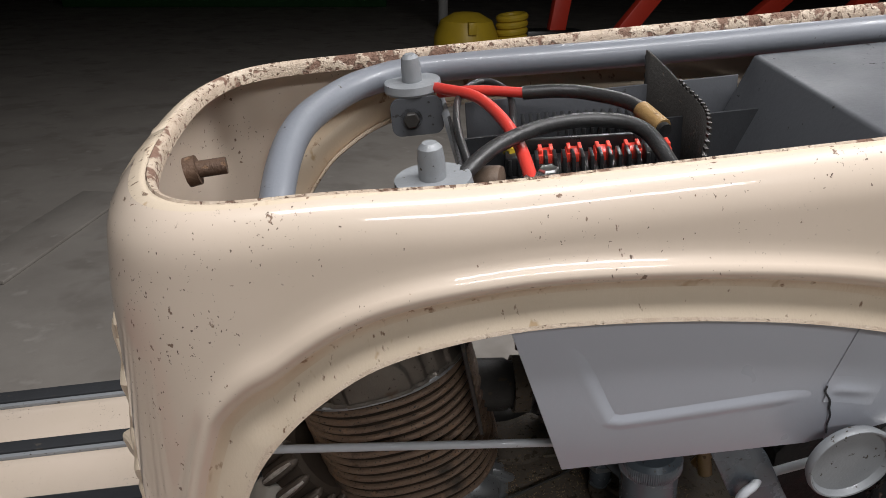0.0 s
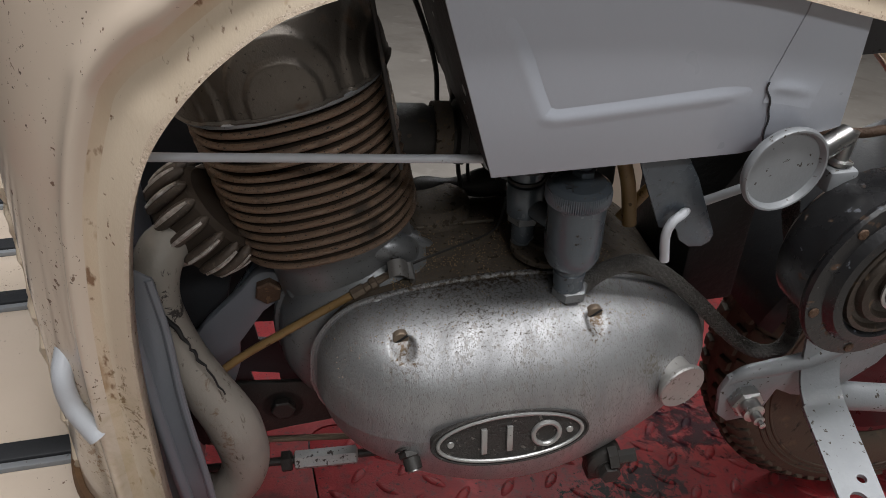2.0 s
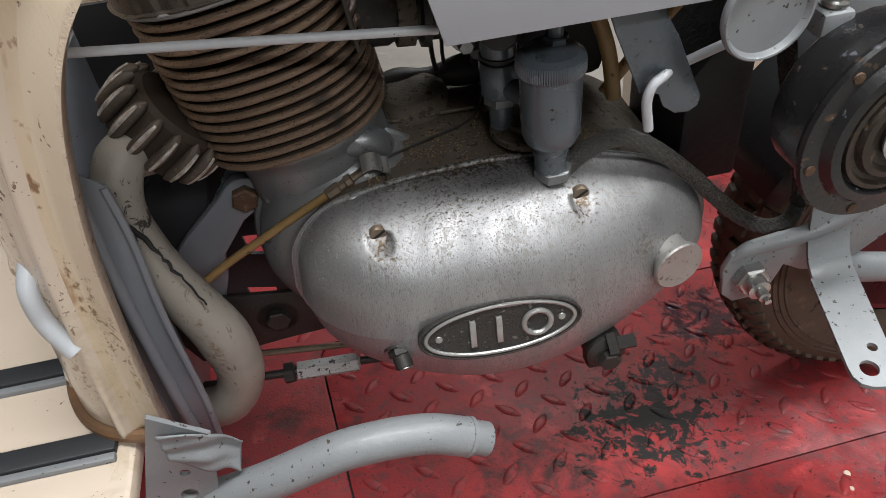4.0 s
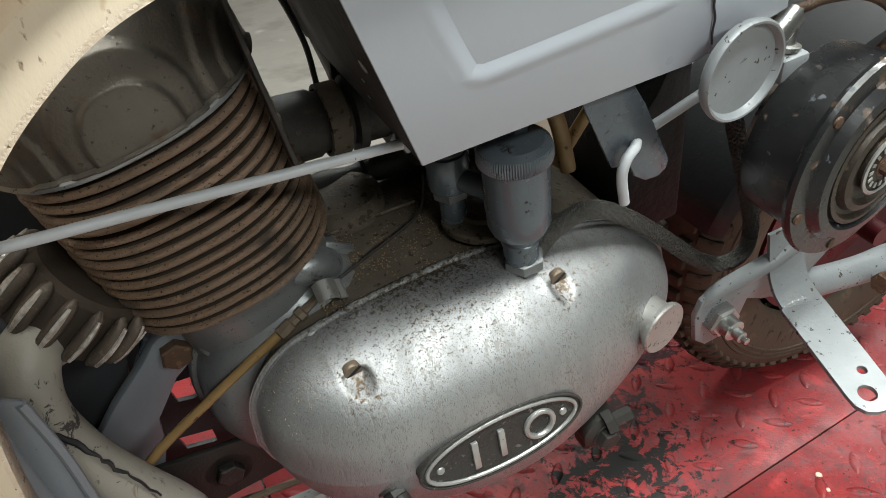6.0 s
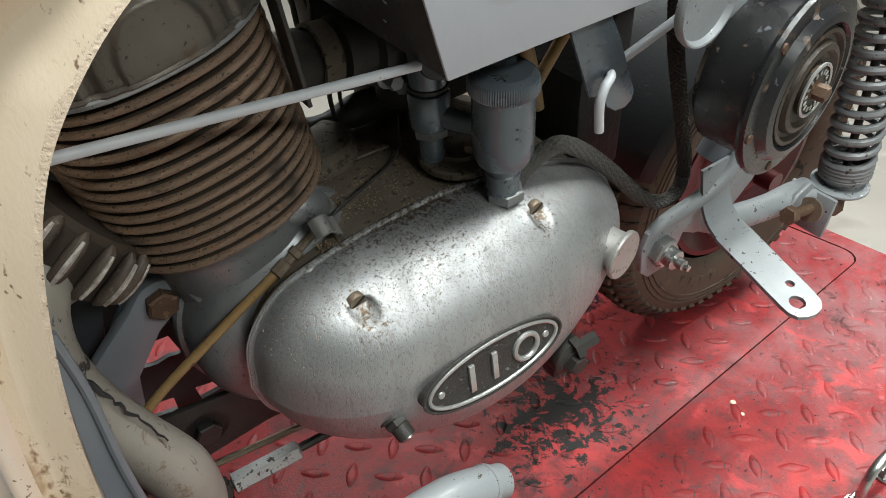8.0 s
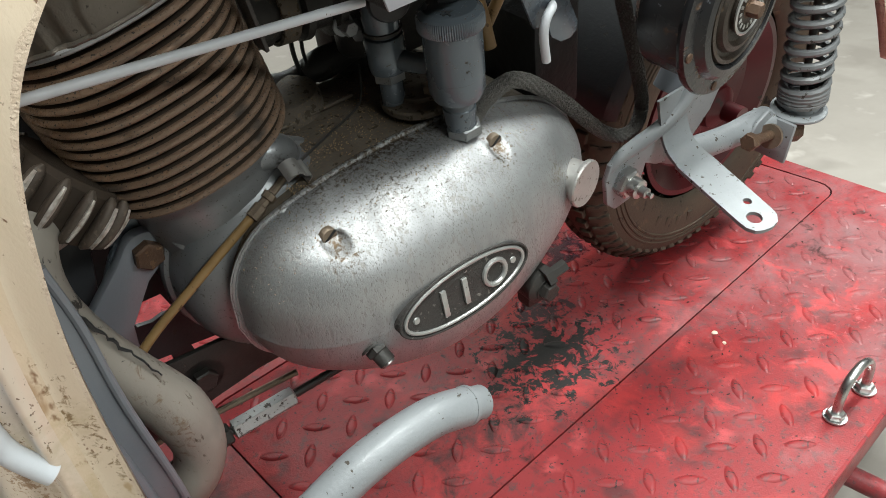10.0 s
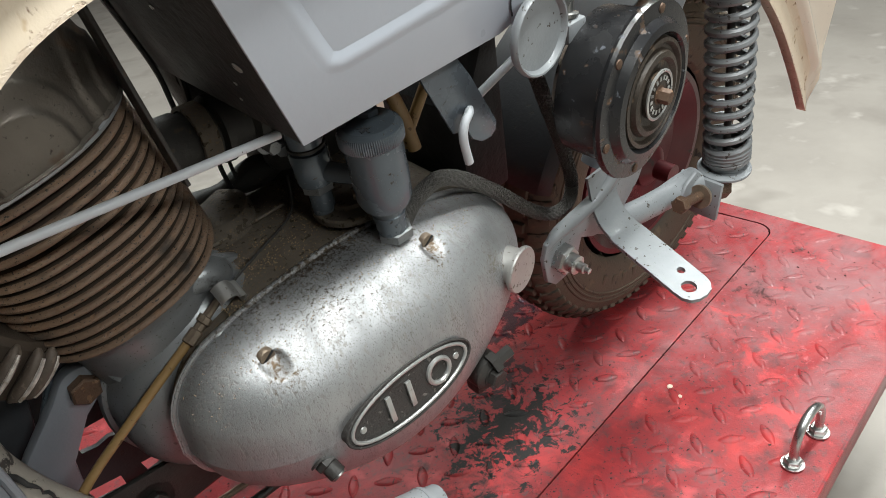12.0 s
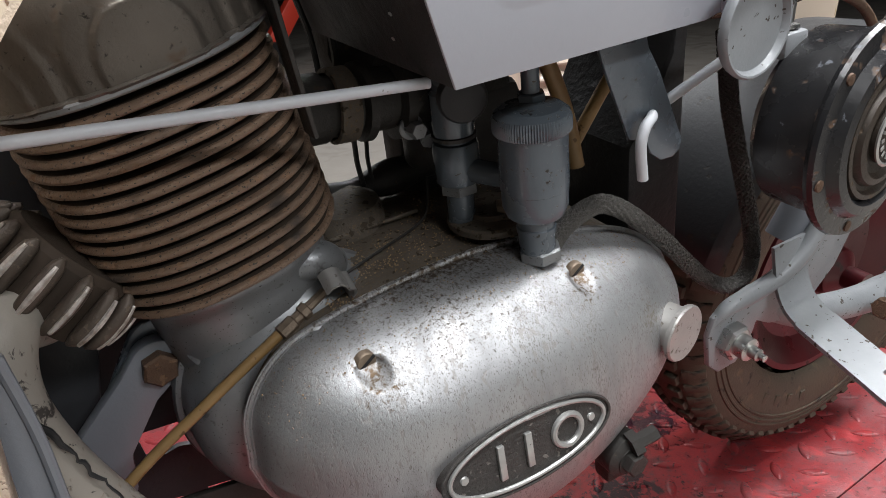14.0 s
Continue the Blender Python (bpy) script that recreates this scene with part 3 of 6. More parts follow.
ARCH = smooth_line([(-0.196, -0.118, 0), (-0.1945, -0.08, 0), (-0.187, 0.015, 0), (-0.178, 0.085, 0), (-0.163, 0.152, 0), (-0.146, 0.197, 0), (-0.124, 0.229, 0), (-0.09, 0.26, 0), (-0.045, 0.284, 0), (0.026, 0.296, 0),
                    (0.113, 0.292, 0), (0.2, 0.279, 0), (0.27, 0.261, 0), (0.343, 0.236, 0), (0.45, 0.175, 0), (0.556, 0.103, 0), (0.655, 0.006, 0), (0.739, -0.103, 0), (0.79, -0.18, 0)], 7)
arch_uv = [(u_of(p.x, p.y), v_of(p.y)) for p in ARCH]
n_arch = len(arch_uv)
# outer border of the side panel: up the nose's middle line, along the rim, down at the tail
VB, UE = v_of(LOWZ), u_of(XR, 0.0)
border = []
C1, C2 = round(0.30 * (n_arch - 1)), round(0.86 * (n_arch - 1))
for i in range(n_arch):
    if i <= C1:
        border.append((0.0, VB * (1 - i / C1)))
    elif i <= C2:
        border.append((UE * (i - C1) / (C2 - C1), 0.0))
    else:
        border.append((UE, v_of(-0.17) * (i - C2) / (n_arch - 1 - C2)))


def bead(d):
    """How far the pressed rib round the arch stands out, by the distance from the arch's edge."""
    b = 0.0075 * math.exp(-((d - 0.043) / 0.0085) ** 2)
    return b - 0.004 * math.exp(-((d - 0.022) / 0.01) ** 2) + 0.0025 * math.exp(-(d / 0.005) ** 2)


def ease(a, b, x):
    t = max(0.0, min(1.0, (x - a) / (b - a)))
    return t * t * (3 - 2 * t)


def sag(p):
    """The near edge of the opening lies lower than the far one."""
    return p - Vector((0, 0, (0.0035 + 0.005 * ease(-0.09, 0.03, p.x)) * ease(0.3, 0.385, p.z) * ease(-YC, -0.02, -p.y)))


def side_panel(sign, arch):
    bm = bmesh.new()
    ds = [0, 0.003, 0.007, 0.012, 0.018, 0.024, 0.029, 0.033, 0.037, 0.041, 0.045, 0.049, 0.053, 0.058, 0.066]
    rows = []
    for (au, av), (bu, bv) in zip(arch, border):
        L = math.hypot(bu - au, bv - av)
        row = []
        dl = list(ds) if L > 0.09 else [d * L / 0.09 for d in ds]
        dl += [dl[-1] + (L - dl[-1]) * (k / 20) for k in range(1, 21)]
        for d in dl:
            f = d / L
            p = shell_point(au + (bu - au) * f, av + (bv - av) * f, bead(d))
            row.append(bm.verts.new(sag(p) if sign > 0 else p))
        lip = shell_point(au, av, -0.010)
        row.insert(0, bm.verts.new(lip))
        rows.append(row)
    for p, q in zip(rows, rows[1:]):
        for i in range(len(p) - 1):
            bm.faces.new((p[i], p[i + 1], q[i + 1], q[i])).material_index = 2 if i < 2 else 3 if 6 <= i < 8 else 1 if i < 6 or i > len(p) - 4 else 0
    bmesh.ops.remove_doubles(bm, verts=bm.verts, dist=1e-5)
    bmesh.ops.recalc_face_normals(bm, faces=bm.faces)
    if sign < 0:
        bmesh.ops.transform(bm, matrix=Matrix.Translation((0, YC * (1 + FAR_WIDE), 0)) @ Matrix.Diagonal((1, -FAR_WIDE, 1, 1)), verts=bm.verts)
        bmesh.ops.reverse_faces(bm, faces=bm.faces)
    return bm


scooter = thing("motor_scooter", "old cream scooter body with chipped paint and rusty edges", "scooter")


def thicken(ob, t):
    s = ob.modifiers.new("sheet", "SOLIDIFY")
    s.thickness, s.offset = t, -1
    return ob


near = part("side_panel", side_panel(1, arch_uv), CREAM, scooter, "glossy cream side panel with chipped paint", 50)
far = part("side_panel", side_panel(-1, [(u_of(p.x, p.y), v_of(p.y + 0.037 * min(1.0, max(0.0, (p.y - 0.1) / 0.15)))) for p in ARCH]), CREAM, scooter, "", 50)
for o in (near, far):
    o.data.materials.append(CREAM_WORN)
    o.data.materials.append(LIP)
    o.data.materials.append(GROOVE)
    thicken(o, 0.0022)

for m_ in (CREAM, CREAM_WORN, GROOVE):  # olive-brown runs on the lower leg, rust freckles by the rim and round the nose
    stain_or_sheen_layer(m_, scooter, (-0.215, 0, -0.06), (0.09, 0, 0.2), (0.4, 0.315, 0.17), 22, 0.3, 0.3)
    stain_or_sheen_layer(m_, scooter, (-0.197, 0, 0.0), (0.02, 0, 0.14), (0.2, 0.13, 0.06), 150, 0.22, 0.1)
    stain_or_sheen_layer(m_, scooter, (-0.24, 0, -0.02), (0.022, 0, 0.13), (0.3, 0.17, 0.08), 190, 0.27, 0.08)
    stain_or_sheen_layer(m_, scooter, (-0.16, 0.11, 0.39), (0.1, 0.2, 0.05), (0.17, 0.11, 0.075), 150, 0.2, 0.05)

# rusty rim round the top opening
rim_line = [shell_point(UE * (i / 70), 0.0) for i in range(71)]
loop = [Vector((p.x, YC + FAR_WIDE * (YC - p.y), p.z)) for p in reversed(rim_line)] + [sag(p) for p in rim_line[1:]]
bm = bmesh.new()
rows = []
for i, p in enumerate(loop):
    d = (loop[min(i + 1, len(loop) - 1)] - loop[max(i - 1, 0)]).normalized()
    inward = d.cross(Vector((0, 0, 1))) * -1
    sect = [(-0.002, -0.001), (0.0, 0.0012), (0.0025, 0.0), (0.0042, -0.003), (0.0042, -0.011), (0.0022, -0.011), (0.0015, -0.004)]
    rows.append([bm.verts.new(p + inward * a + Vector((0, 0, b))) for a, b in sect])
for p, q in zip(rows, rows[1:]):
    for i in range(len(p)):
        bm.faces.new((p[i], p[(i + 1) % len(p)], q[(i + 1) % len(p)], q[i]))
part("top_rim", bm, RIM_RUST, scooter, "rusty turned-in rim with flaking cream paint", 60)

# footboard with strips
part("footboard", box(-1.05, -0.13, -0.152, -0.225, 0.517, -0.13, 0.006), CREAM, scooter, "cream footboard with chipped paint")
for y0, y1 in ((-0.051, -0.03), (0.043, 0.064), (0.27, 0.292), (0.379, 0.401), (0.489, 0.514)):
    part("grip_strip", box(-1.04, y0, -0.13, -0.24 if y0 > -0.06 else -0.2, y1, -0.122, 0.002), GREY_DARK, scooter, "dark rubber strip in a bright rail")
    part("strip_rail", box(-1.04, y0 - 0.008, -0.13, -0.24, y0 - 0.001, -0.124, 0.001), SILVER, scooter)

# ---------- frame tubes, pegs ----------
frame_thing = thing("scooter_frame", "grey painted tubular steel frame inside the cream body", "frame")
part("hoop_tube", sweep(smooth_line([(-0.122, 0.03, 0.26), (-0.119, 0.05, 0.33), (-0.108, 0.135, 0.365), (-0.0755, 0.206, 0.372), (-0.037, 0.242, 0.373), (0.004, 0.252, 0.374), (0.1, 0.243, 0.374), (0.193, 0.2355, 0.374), (0.406, 0.228, 0.374), (0.55, 0.225, 0.374)], 8), 0.0124, 16), GREY, frame_thing)
for px, py in ((-0.013, 0.22), (-0.008, 0.013)):
    pg = part("mount_plate", lathe([(0.024, 0), (0.025, 0.002), (0.024, 0.008), (0, 0.008)], 28, at(px, py, 0.366)), SILVER, frame_thing, "round silver mount plate")
    part("peg", lathe([(0.0085, 0.008), (0.0085, 0.02), (0.0075, 0.028), (0.0045, 0.031), (0, 0.031)], 16, at(px, py, 0.366)), SILVER, pg)
    part("tab", slab([(px + a, 0.35 + b) for a, b in rounded(-0.021, -0.017, 0.023, 0.016, 0.008)], 0.003, m=at(0, py - 0.023, 0) @ FACE), SHEET, pg)
    part("tab_bolt", hexbolt(0.007, 0.006, at(px - 0.004, py - 0.023, 0.348) @ OUT, 0.0095), DULL, pg)
part("stud", join(sweep([Vector((-0.172, 0.082, 0.368)), Vector((-0.149, 0.085, 0.368))], 0.006, 14), sweep([Vector((-0.176, 0.081, 0.367)), Vector((-0.168, 0.082, 0.368))], 0.0105, 14)), RUST, scooter, "rusty stud inside the nose")
part("side_bolt", hexbolt(0.012, 0.012, along((-0.247, 0.036, 0.173), (-0.266, 0.02, 0.172)), 0.013), CREAM_WORN, scooter)

# lumpy flaking seam down the nose
seam_rnd = random.Random(5)
useam = 0.075
seam_line = [shell_point(useam + 0.004 * math.sin(i * 1.7), v_of(0.3 - 0.43 * i / 60), -0.0005) for i in range(61)]
part("nose_seam", sweep(seam_line, lambda f: 0.0014 + 0.0038 * abs(math.sin(23 * f + 2 * math.sin(9 * f))) * (0.4 + 0.6 * seam_rnd.random()), 10), CREAM_WORN, scooter, "lumpy cream seam with flaking paint")

# ---------- engine ----------
engine = thing("engine", "small air-cooled scooter engine, greasy and rusty", "engine")
stain_or_sheen_layer(ALU, engine, (0.07, 0, 0.012), (0.24, 0, 0.045), (0.1, 0.085, 0.07), 420, 0.19, 0.12)
for sx, sz in ((0.0, -0.006), (0.161, -0.004), (0.235, -0.06)):
    stain_or_sheen_layer(ALU, engine, (sx, 0, sz), (0.03, 0, 0.026), (0.12, 0.085, 0.055), 300, 0.24, 0.12)
COVER = smooth_line([(x, z, 0) for x, z in ((-0.073, -0.075), (-0.065, -0.03), (-0.035, 0.002), (0.02, 0.014), (0.09, 0.018), (0.15, 0.012), (0.2, 0.001), (0.245, -0.017),
                     (0.279, -0.048), (0.291, -0.088), (0.276, -0.123), (0.24, -0.148), (0.19, -0.17), (0.12, -0.188), (0.06, -0.186), (0.005, -0.166), (-0.04, -0.135), (-0.064, -0.108), (-0.073, -0.075))], 26)[:-1]
CC = Vector((0.1, -0.082, 0))
SEAM, BULGE = 0.04, 0.088


def dome(r):
    return max(0.0, 1 - r ** 3.4) ** 0.53


bm = bmesh.new()
rings = []
RS = [1.03, 1.0, 0.9975] + [0.995 - 0.006 * k for k in range(52)] + [0.66, 0.62, 0.58, 0.54, 0.49, 0.44, 0.38, 0.32, 0.25, 0.17, 0.09]
SCREWS = ((0.0, 0.0005), (0.162, 0.0005))


def bulge(x, z, r):
    y = SEAM - BULGE * (1 - 0.25 * ease(0.12, 0.3, x)) * dome(r)
    y += 0.0012 * noise.noise(Vector((x * 14, z * 14, 3.0)))
    for sx, sz in SCREWS:  # pockets that fade out downwards
        dx, dz = x - sx, z - sz
        d = math.hypot(dx, 1.12 * dz if dz < 0 else dz)
        flat = -0.0008 - 1.35 * max(0.0, -dz - 0.0015)
        k = 1 - ease(0.006, 0.0118, d)
        if flat < y:
            k = 0.0
        y = y * (1 - k) + flat * k
        y -= 0.0022 * math.exp(-((dx + 0.0115 + 0.25 * dz) / 0.0026) ** 2) * ease(-0.002, 0.006, dz)  # low rib up to the joint
    return y
for r in RS:
    rr = min(r, 1.0)
    pl = [(CC.x + (p.x - CC.x) * r, CC.y + (p.y - CC.y) * r) for p in COVER]
    rings.append([bm.verts.new((x, bulge(x, z, rr) if r <= 1 else SEAM + 0.001, z)) for x, z in pl])
mid = bm.verts.new((CC.x, SEAM - BULGE, CC.y))
N = len(COVER)
for p, q in zip(rings, rings[1:]):
    for i in range(N):
        bm.faces.new((p[i], p[(i + 1) % N], q[(i + 1) % N], q[i]))
for i in range(N):
    bm.faces.new((rings[-1][i], rings[-1][(i + 1) % N], mid))
for sx, sz in SCREWS:
    stain_or_sheen_layer(ALU, engine, (sx + 0.002, -0.002, sz - 0.002), (0.013, 0.03, 0.016), (0.14, 0.098, 0.062), 330, 0.36, 0.2)
stain_or_sheen_layer(ALU, engine, (0.085, 0.04, 0.017), (0.26, 0.034, 0.034), (0.1, 0.078, 0.058), 260, 0.3, 0.14)
stain_or_sheen_layer(ALU, engine, (0.21, -0.02, -0.045), (0.035, 0.06, 0.03), (0.2, 0.17, 0.13), 300, 0.25, 0.14)
cover = part("engine_cover", bm, ALU, engine, "egg-shaped worn cast aluminium cover", 40)
# raised joint line
seam = [Vector((CC.x + (p.x - CC.x) * 1.012, SEAM + 0.002, CC.y + (p.y - CC.y) * 1.012)) for p in COVER]
part("joint_flange", sweep(seam + seam[:2], 0.0025, 8), ALU, cover)


for sx, sz in SCREWS:
    scr = lathe([(0.0068, 0), (0.0068, 0.004), (0.006, 0.0052), (0, 0.0052)], 20)
    part("screw", scr, SCREW, cover).matrix_basis = at(sx, 0.0034, sz) @ OUT
    part("screw_slot", box(-0.0066, -0.0011, 0.0044, 0.0066, 0.0011, 0.0055), PLASTIC, cover).matrix_basis = at(sx, 0.0034, sz) @ OUT @ Matrix.Rotation(radians(35), 4, "Z")

cap = part("round_cap", lathe([(0.0185, -0.05), (0.0185, -0.0005), (0.0222, 0.0005), (0.0228, 0.002), (0.0228, 0.0042), (0.0218, 0.0056), (0.018, 0.0052), (0, 0.0052)], 36, at(0.238, -0.027, -0.071) @ Matrix.Rotation(radians(12), 4, "Z") @ OUT), ALU_EDGE, cover, "flat round dull metal cap")

# badge: dark oval in a bright ring with plain raised bars
BAD = at(0.081, -0.0509, -0.0775) @ Matrix.Rotation(radians(1.5), 4, "Y") @ Matrix.Rotation(radians(-9), 4, "X")
badge = part("badge", slab(circle(0, 0, 0.0665, 56, 0.027), 0.010, m=BAD @ FACE), BADGE_DARK, cover, "dark oval badge with a bright raised border")
for a, b, t, m_ in ((0.0612, 0.0231, 0.0017, WHITE_BAR), (0.0662, 0.0268, 0.0012, BADGE_DARK)):
    ring = [BAD @ Vector((x, -0.0006, z)) for x, z in circle(0, 0, a, 56, b)]
    part("badge_border", sweep(ring + ring[:2], t, 8), m_, badge)
for sx in (-0.0505, 0.0505):
    part("rivet", lathe([(0.0032, 0), (0.0027, 0.0012), (0, 0.0015)], 14, BAD @ at(sx, 0, 0) @ OUT), WHITE_BAR, badge)
for x0, x1, z0, z1 in ((-0.0255, -0.0205, -0.0125, 0.013), (-0.004, 0.001, -0.0125, 0.013)):
    part("badge_bar", box(x0, -0.003, z0, x1, 0.0, z1, 0.0006, BAD), WHITE_BAR, badge)
ring = [BAD @ Vector((x, -0.001, z)) for x, z in circle(0.03, 0, 0.0112, 32)]
part("badge_ring", sweep(ring + ring[:2], 0.0023, 8), WHITE_BAR, badge)

drain = part("drain_bolt", join(hexbolt(0.0095, 0.007, along((-0.002, -0.033, -0.096), (0.002, -0.056, -0.112)), 0.012), lathe([(0.0075, 0.006), (0.0075, 0.017), (0, 0.017)], 16, along((-0.002, -0.033, -0.096), (0.002, -0.056, -0.112)))), DULL, engine)
part("bolt_end", lathe([(0.0062, 0.0172), (0.0062, 0.0185), (0.005, 0.019), (0, 0.019)], 16, along((-0.002, -0.033, -0.096), (0.002, -0.056, -0.112))), STEEL, drain)

# crankcase behind the cover
bm = slab([(CC.x + (p.x - CC.x) * 0.985, CC.y + (p.y - CC.y) * 0.985) for p in COVER], 0.16, bevel=0.004, m=at(0, SEAM + 0.001, 0) @ FACE)
case = part("crankcase", bm, CASE, engine, "greasy crankcase top with dried dirt")
part("crank_housing", lathe([(0.03, -0.006), (0.058, -0.004), (0.074, 0.001), (0.084, 0.008), (0.089, 0.018), (0.0905, 0.04), (0.094, 0.041), (0.0955, 0.045), (0.0945, 0.05), (0.09, 0.052), (0.09, 0.1), (0, 0.1)], 64, at(-0.012, 0.058, -0.062) @ Matrix.Rotation(radians(-90), 4, "X")), CASE_GREY, engine, "smooth grey crank housing")
boss = part("clip_boss", sweep(smooth_line([(-0.078, 0.094, -0.012), (-0.062, 0.088, 0.004), (-0.045, 0.084, 0.013), (-0.03, 0.08, 0.024), (-0.018, 0.077, 0.0325), (-0.003, 0.076, 0.0365), (0.01, 0.079, 0.033), (0.018, 0.086, 0.022)], 10), lambda f: 0.016 - 0.0035 * f - 0.003 * math.exp(-((f - 0.62) / 0.08) ** 2), 20), CASE_GREY, engine, "smooth grey cast cable bracket")
part("boss_foot", lathe([(0.03, -0.03), (0.027, 0.0), (0.02, 0.018), (0, 0.02)], 28, at(-0.04, 0.095, -0.005)), CASE_GREY, boss)
part("case_rib", sweep([Vector((0.03, 0.12, 0.0215)), Vector((0.104, 0.1175, 0.0225))], 0.0016, 6), CASE, case)
part("thin_wire", sweep(smooth_line([(0.018, 0.064, 0.0235), (0.025, 0.0665, 0.0245), (0.055, 0.0785, 0.0245), (0.093, 0.094, 0.0248), (0.107, 0.106, 0.03), (0.113, 0.112, 0.05)], 6), 0.0011, 6), DULL, case, "thin dark wire over the crankcase")
random.seed(9)
grains = bmesh.new()
for i in range(2600):
    gx, gy = random.uniform(0.0, 0.2), random.uniform(0.046, 0.17)
    gy = 0.046 + (gy - 0.046) * random.random() ** 0.6
    if noise.noise(Vector((gx * 45, gy * 45, 1.0))) < random.uniform(-0.45, 0.3):
        continue
    s = random.uniform(0.00025, 0.0008)
    gz = max(p.y for p in COVER if abs(p.x - gx) < 0.02) * 0.985 - 0.0015
    join(grains, lathe([(s, 0), (s * 0.7, s), (0, s * 1.2)], 5, at(gx, gy, gz)))
top_rim = [c for c in COVER if c.y > -0.03 and c.x < 0.24]
for i in range(420):
    c = random.choice(top_rim)
    r = 1.0 - 0.09 * random.random() ** 1.6
    x, z = CC.x + (c.x - CC.x) * r + random.uniform(-0.003, 0.003), CC.y + (c.y - CC.y) * r
    s = random.uniform(0.00025, 0.0006)
    join(grains, lathe([(s, 0), (s * 0.7, s), (0, s * 1.2)], 5, at(x, bulge(x, z, r), z)))
gr = part("dirt", grains, SAND, case)
gr["kind"] = "stuff"

# cylinder with separate fins, leaning forward
CYL = at(-0.0395, 0.112, 0.018) @ Matrix.Rotation(radians(-9.5), 4, "Y")
cyl = part("cylinder", lathe([(0.05, -0.02), (0.05, 0.169), (0, 0.169)], 40, CYL), GAP_SHADE, engine, "rusty finned cast-iron cylinder")


def squircle(r, e=2.35):
    def f(a, q, h):
        c, s = abs(math.cos(a)), abs(math.sin(a))
        return q / (c ** e + s ** e) ** (1 / e)
    return f


part("cylinder_base", lathe([(0.05, 0.037), (0.064, 0.036), (0.069, 0.033), (0.0705, 0.028), (0.0695, 0.022), (0.066, 0.017), (0.0645, 0.008), (0.0645, -0.03), (0.064, -0.07), (0, -0.07)], 72, CYL @ at(0.002, 0.014, 0), True, squircle(0.07)), CASE_GREY, cyl, "grey cast cylinder base")


def shade_fin_gaps(ob):
    """Shade of the gaps is put into the fins' flat faces, only the outer edges are worn to rust."""
    ob.data.materials.append(GAP_SHADE)
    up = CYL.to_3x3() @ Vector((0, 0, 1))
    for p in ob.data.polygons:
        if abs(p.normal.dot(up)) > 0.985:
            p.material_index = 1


def fin_form(cut):
    def f(a, q, h):
        r = squircle(q)(a, q, h) * (1 + 0.006 * noise.noise(Vector((3 * math.cos(a), 3 * math.sin(a), h * 300))))
        c = math.cos(a - 0.35)
        return min(r, cut * (1 + 0.12 * (q < 0.07)) / c) if cut and c > 0.3 and q > 0.06 else r
    return f


for i in range(14):
    h = 0.0395 + i * 0.0091
    R = 0.0785
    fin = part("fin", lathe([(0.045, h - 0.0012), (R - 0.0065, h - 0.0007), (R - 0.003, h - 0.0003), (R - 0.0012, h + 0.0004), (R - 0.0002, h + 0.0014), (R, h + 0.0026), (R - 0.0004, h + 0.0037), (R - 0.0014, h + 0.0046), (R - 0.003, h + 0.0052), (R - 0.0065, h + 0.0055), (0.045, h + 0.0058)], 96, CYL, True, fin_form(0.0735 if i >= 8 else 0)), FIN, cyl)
    shade_fin_gaps(fin)
HT = CYL @ at(0, 0, 0.167)


def head_form(a, q, h):
    """Squared drum with wide arched pads, each an arch within an arch."""
    r = squircle(q)(a, q, h)
    w = 2 * math.pi / 6
    u = ((a + math.pi / 2 + w / 2 - 0.06) % w) / w * 2 - 1
    out = 0.0
    for wide, base, high, lift in ((0.93, 0.012, 0.047, 0.0022), (0.62, 0.008, 0.034, 0.0024)):
        top = base + high * math.sqrt(max(0.0, 1 - abs(u / wide) ** 2.6))
        out += lift * ease(0.0, 0.05, wide - abs(u)) * ease(0.0, 0.0025, top - h)
        out += 0.0009 * math.exp(-((top - h) / 0.0016) ** 2) * (abs(u) < wide)
    return r + out * ease(0.003, 0.007, h)
HP = [(0.076, 0), (0.0805, 0.001), (0.0815, 0.004), (0.081, 0.006)] + [(0.0778 - 0.004 * (k / 52) ** 2 - 0.026 * max(0, (k / 52 - 0.62)) ** 1.6, 0.007 + 0.00105 * k) for k in range(53)]
HP += [(0.0635, 0.0655), (0.056, 0.0695), (0.042, 0.0725), (0.02, 0.074), (0, 0.0745)]
head = part("cylinder_head", lathe(HP, 288, HT, True, head_form), HEAD, engine, "sooty rounded cylinder head with pressed pads", 60)
part("head_edge", lathe([(0.0808, 0.0012), (0.0824, 0.0025), (0.0824, 0.0045), (0.0808, 0.0058)], 64, HT, False, squircle(0.08)), CASE_GREY, head)
part("head_bolt", hexbolt(0.011, 0.014, HT @ at(0.02, -0.03, 0.066), 0.014), HEAD, head)
# strap and intake beside the cylinder
part("strap", box(-0.0015, 0.045, 0.128, 0.0015, 0.062, 0.27, 0.0008, at(0.012, 0, 0) @ at(0, 0, 0.13) @ Matrix.Rotation(radians(-6), 4, "Y") @ at(0, 0, -0.13)), DULL, engine, "flat dark steel strap")
INTAKE = along((0.02, 0.112, 0.1245), (0.0768, 0.112, 0.119))
intake = part("intake_pipe", lathe([(0.024, -0.01), (0.0235, 0.02), (0.021, 0.024), (0.021, 0.044), (0, 0.044)], 32, INTAKE), DULL, engine, "greasy black intake pipe")
part("hose_clamp", lathe([(0.0225, 0.026), (0.0255, 0.0265), (0.0255, 0.0405), (0.0225, 0.041)], 32, INTAKE, False), CASE, intake)
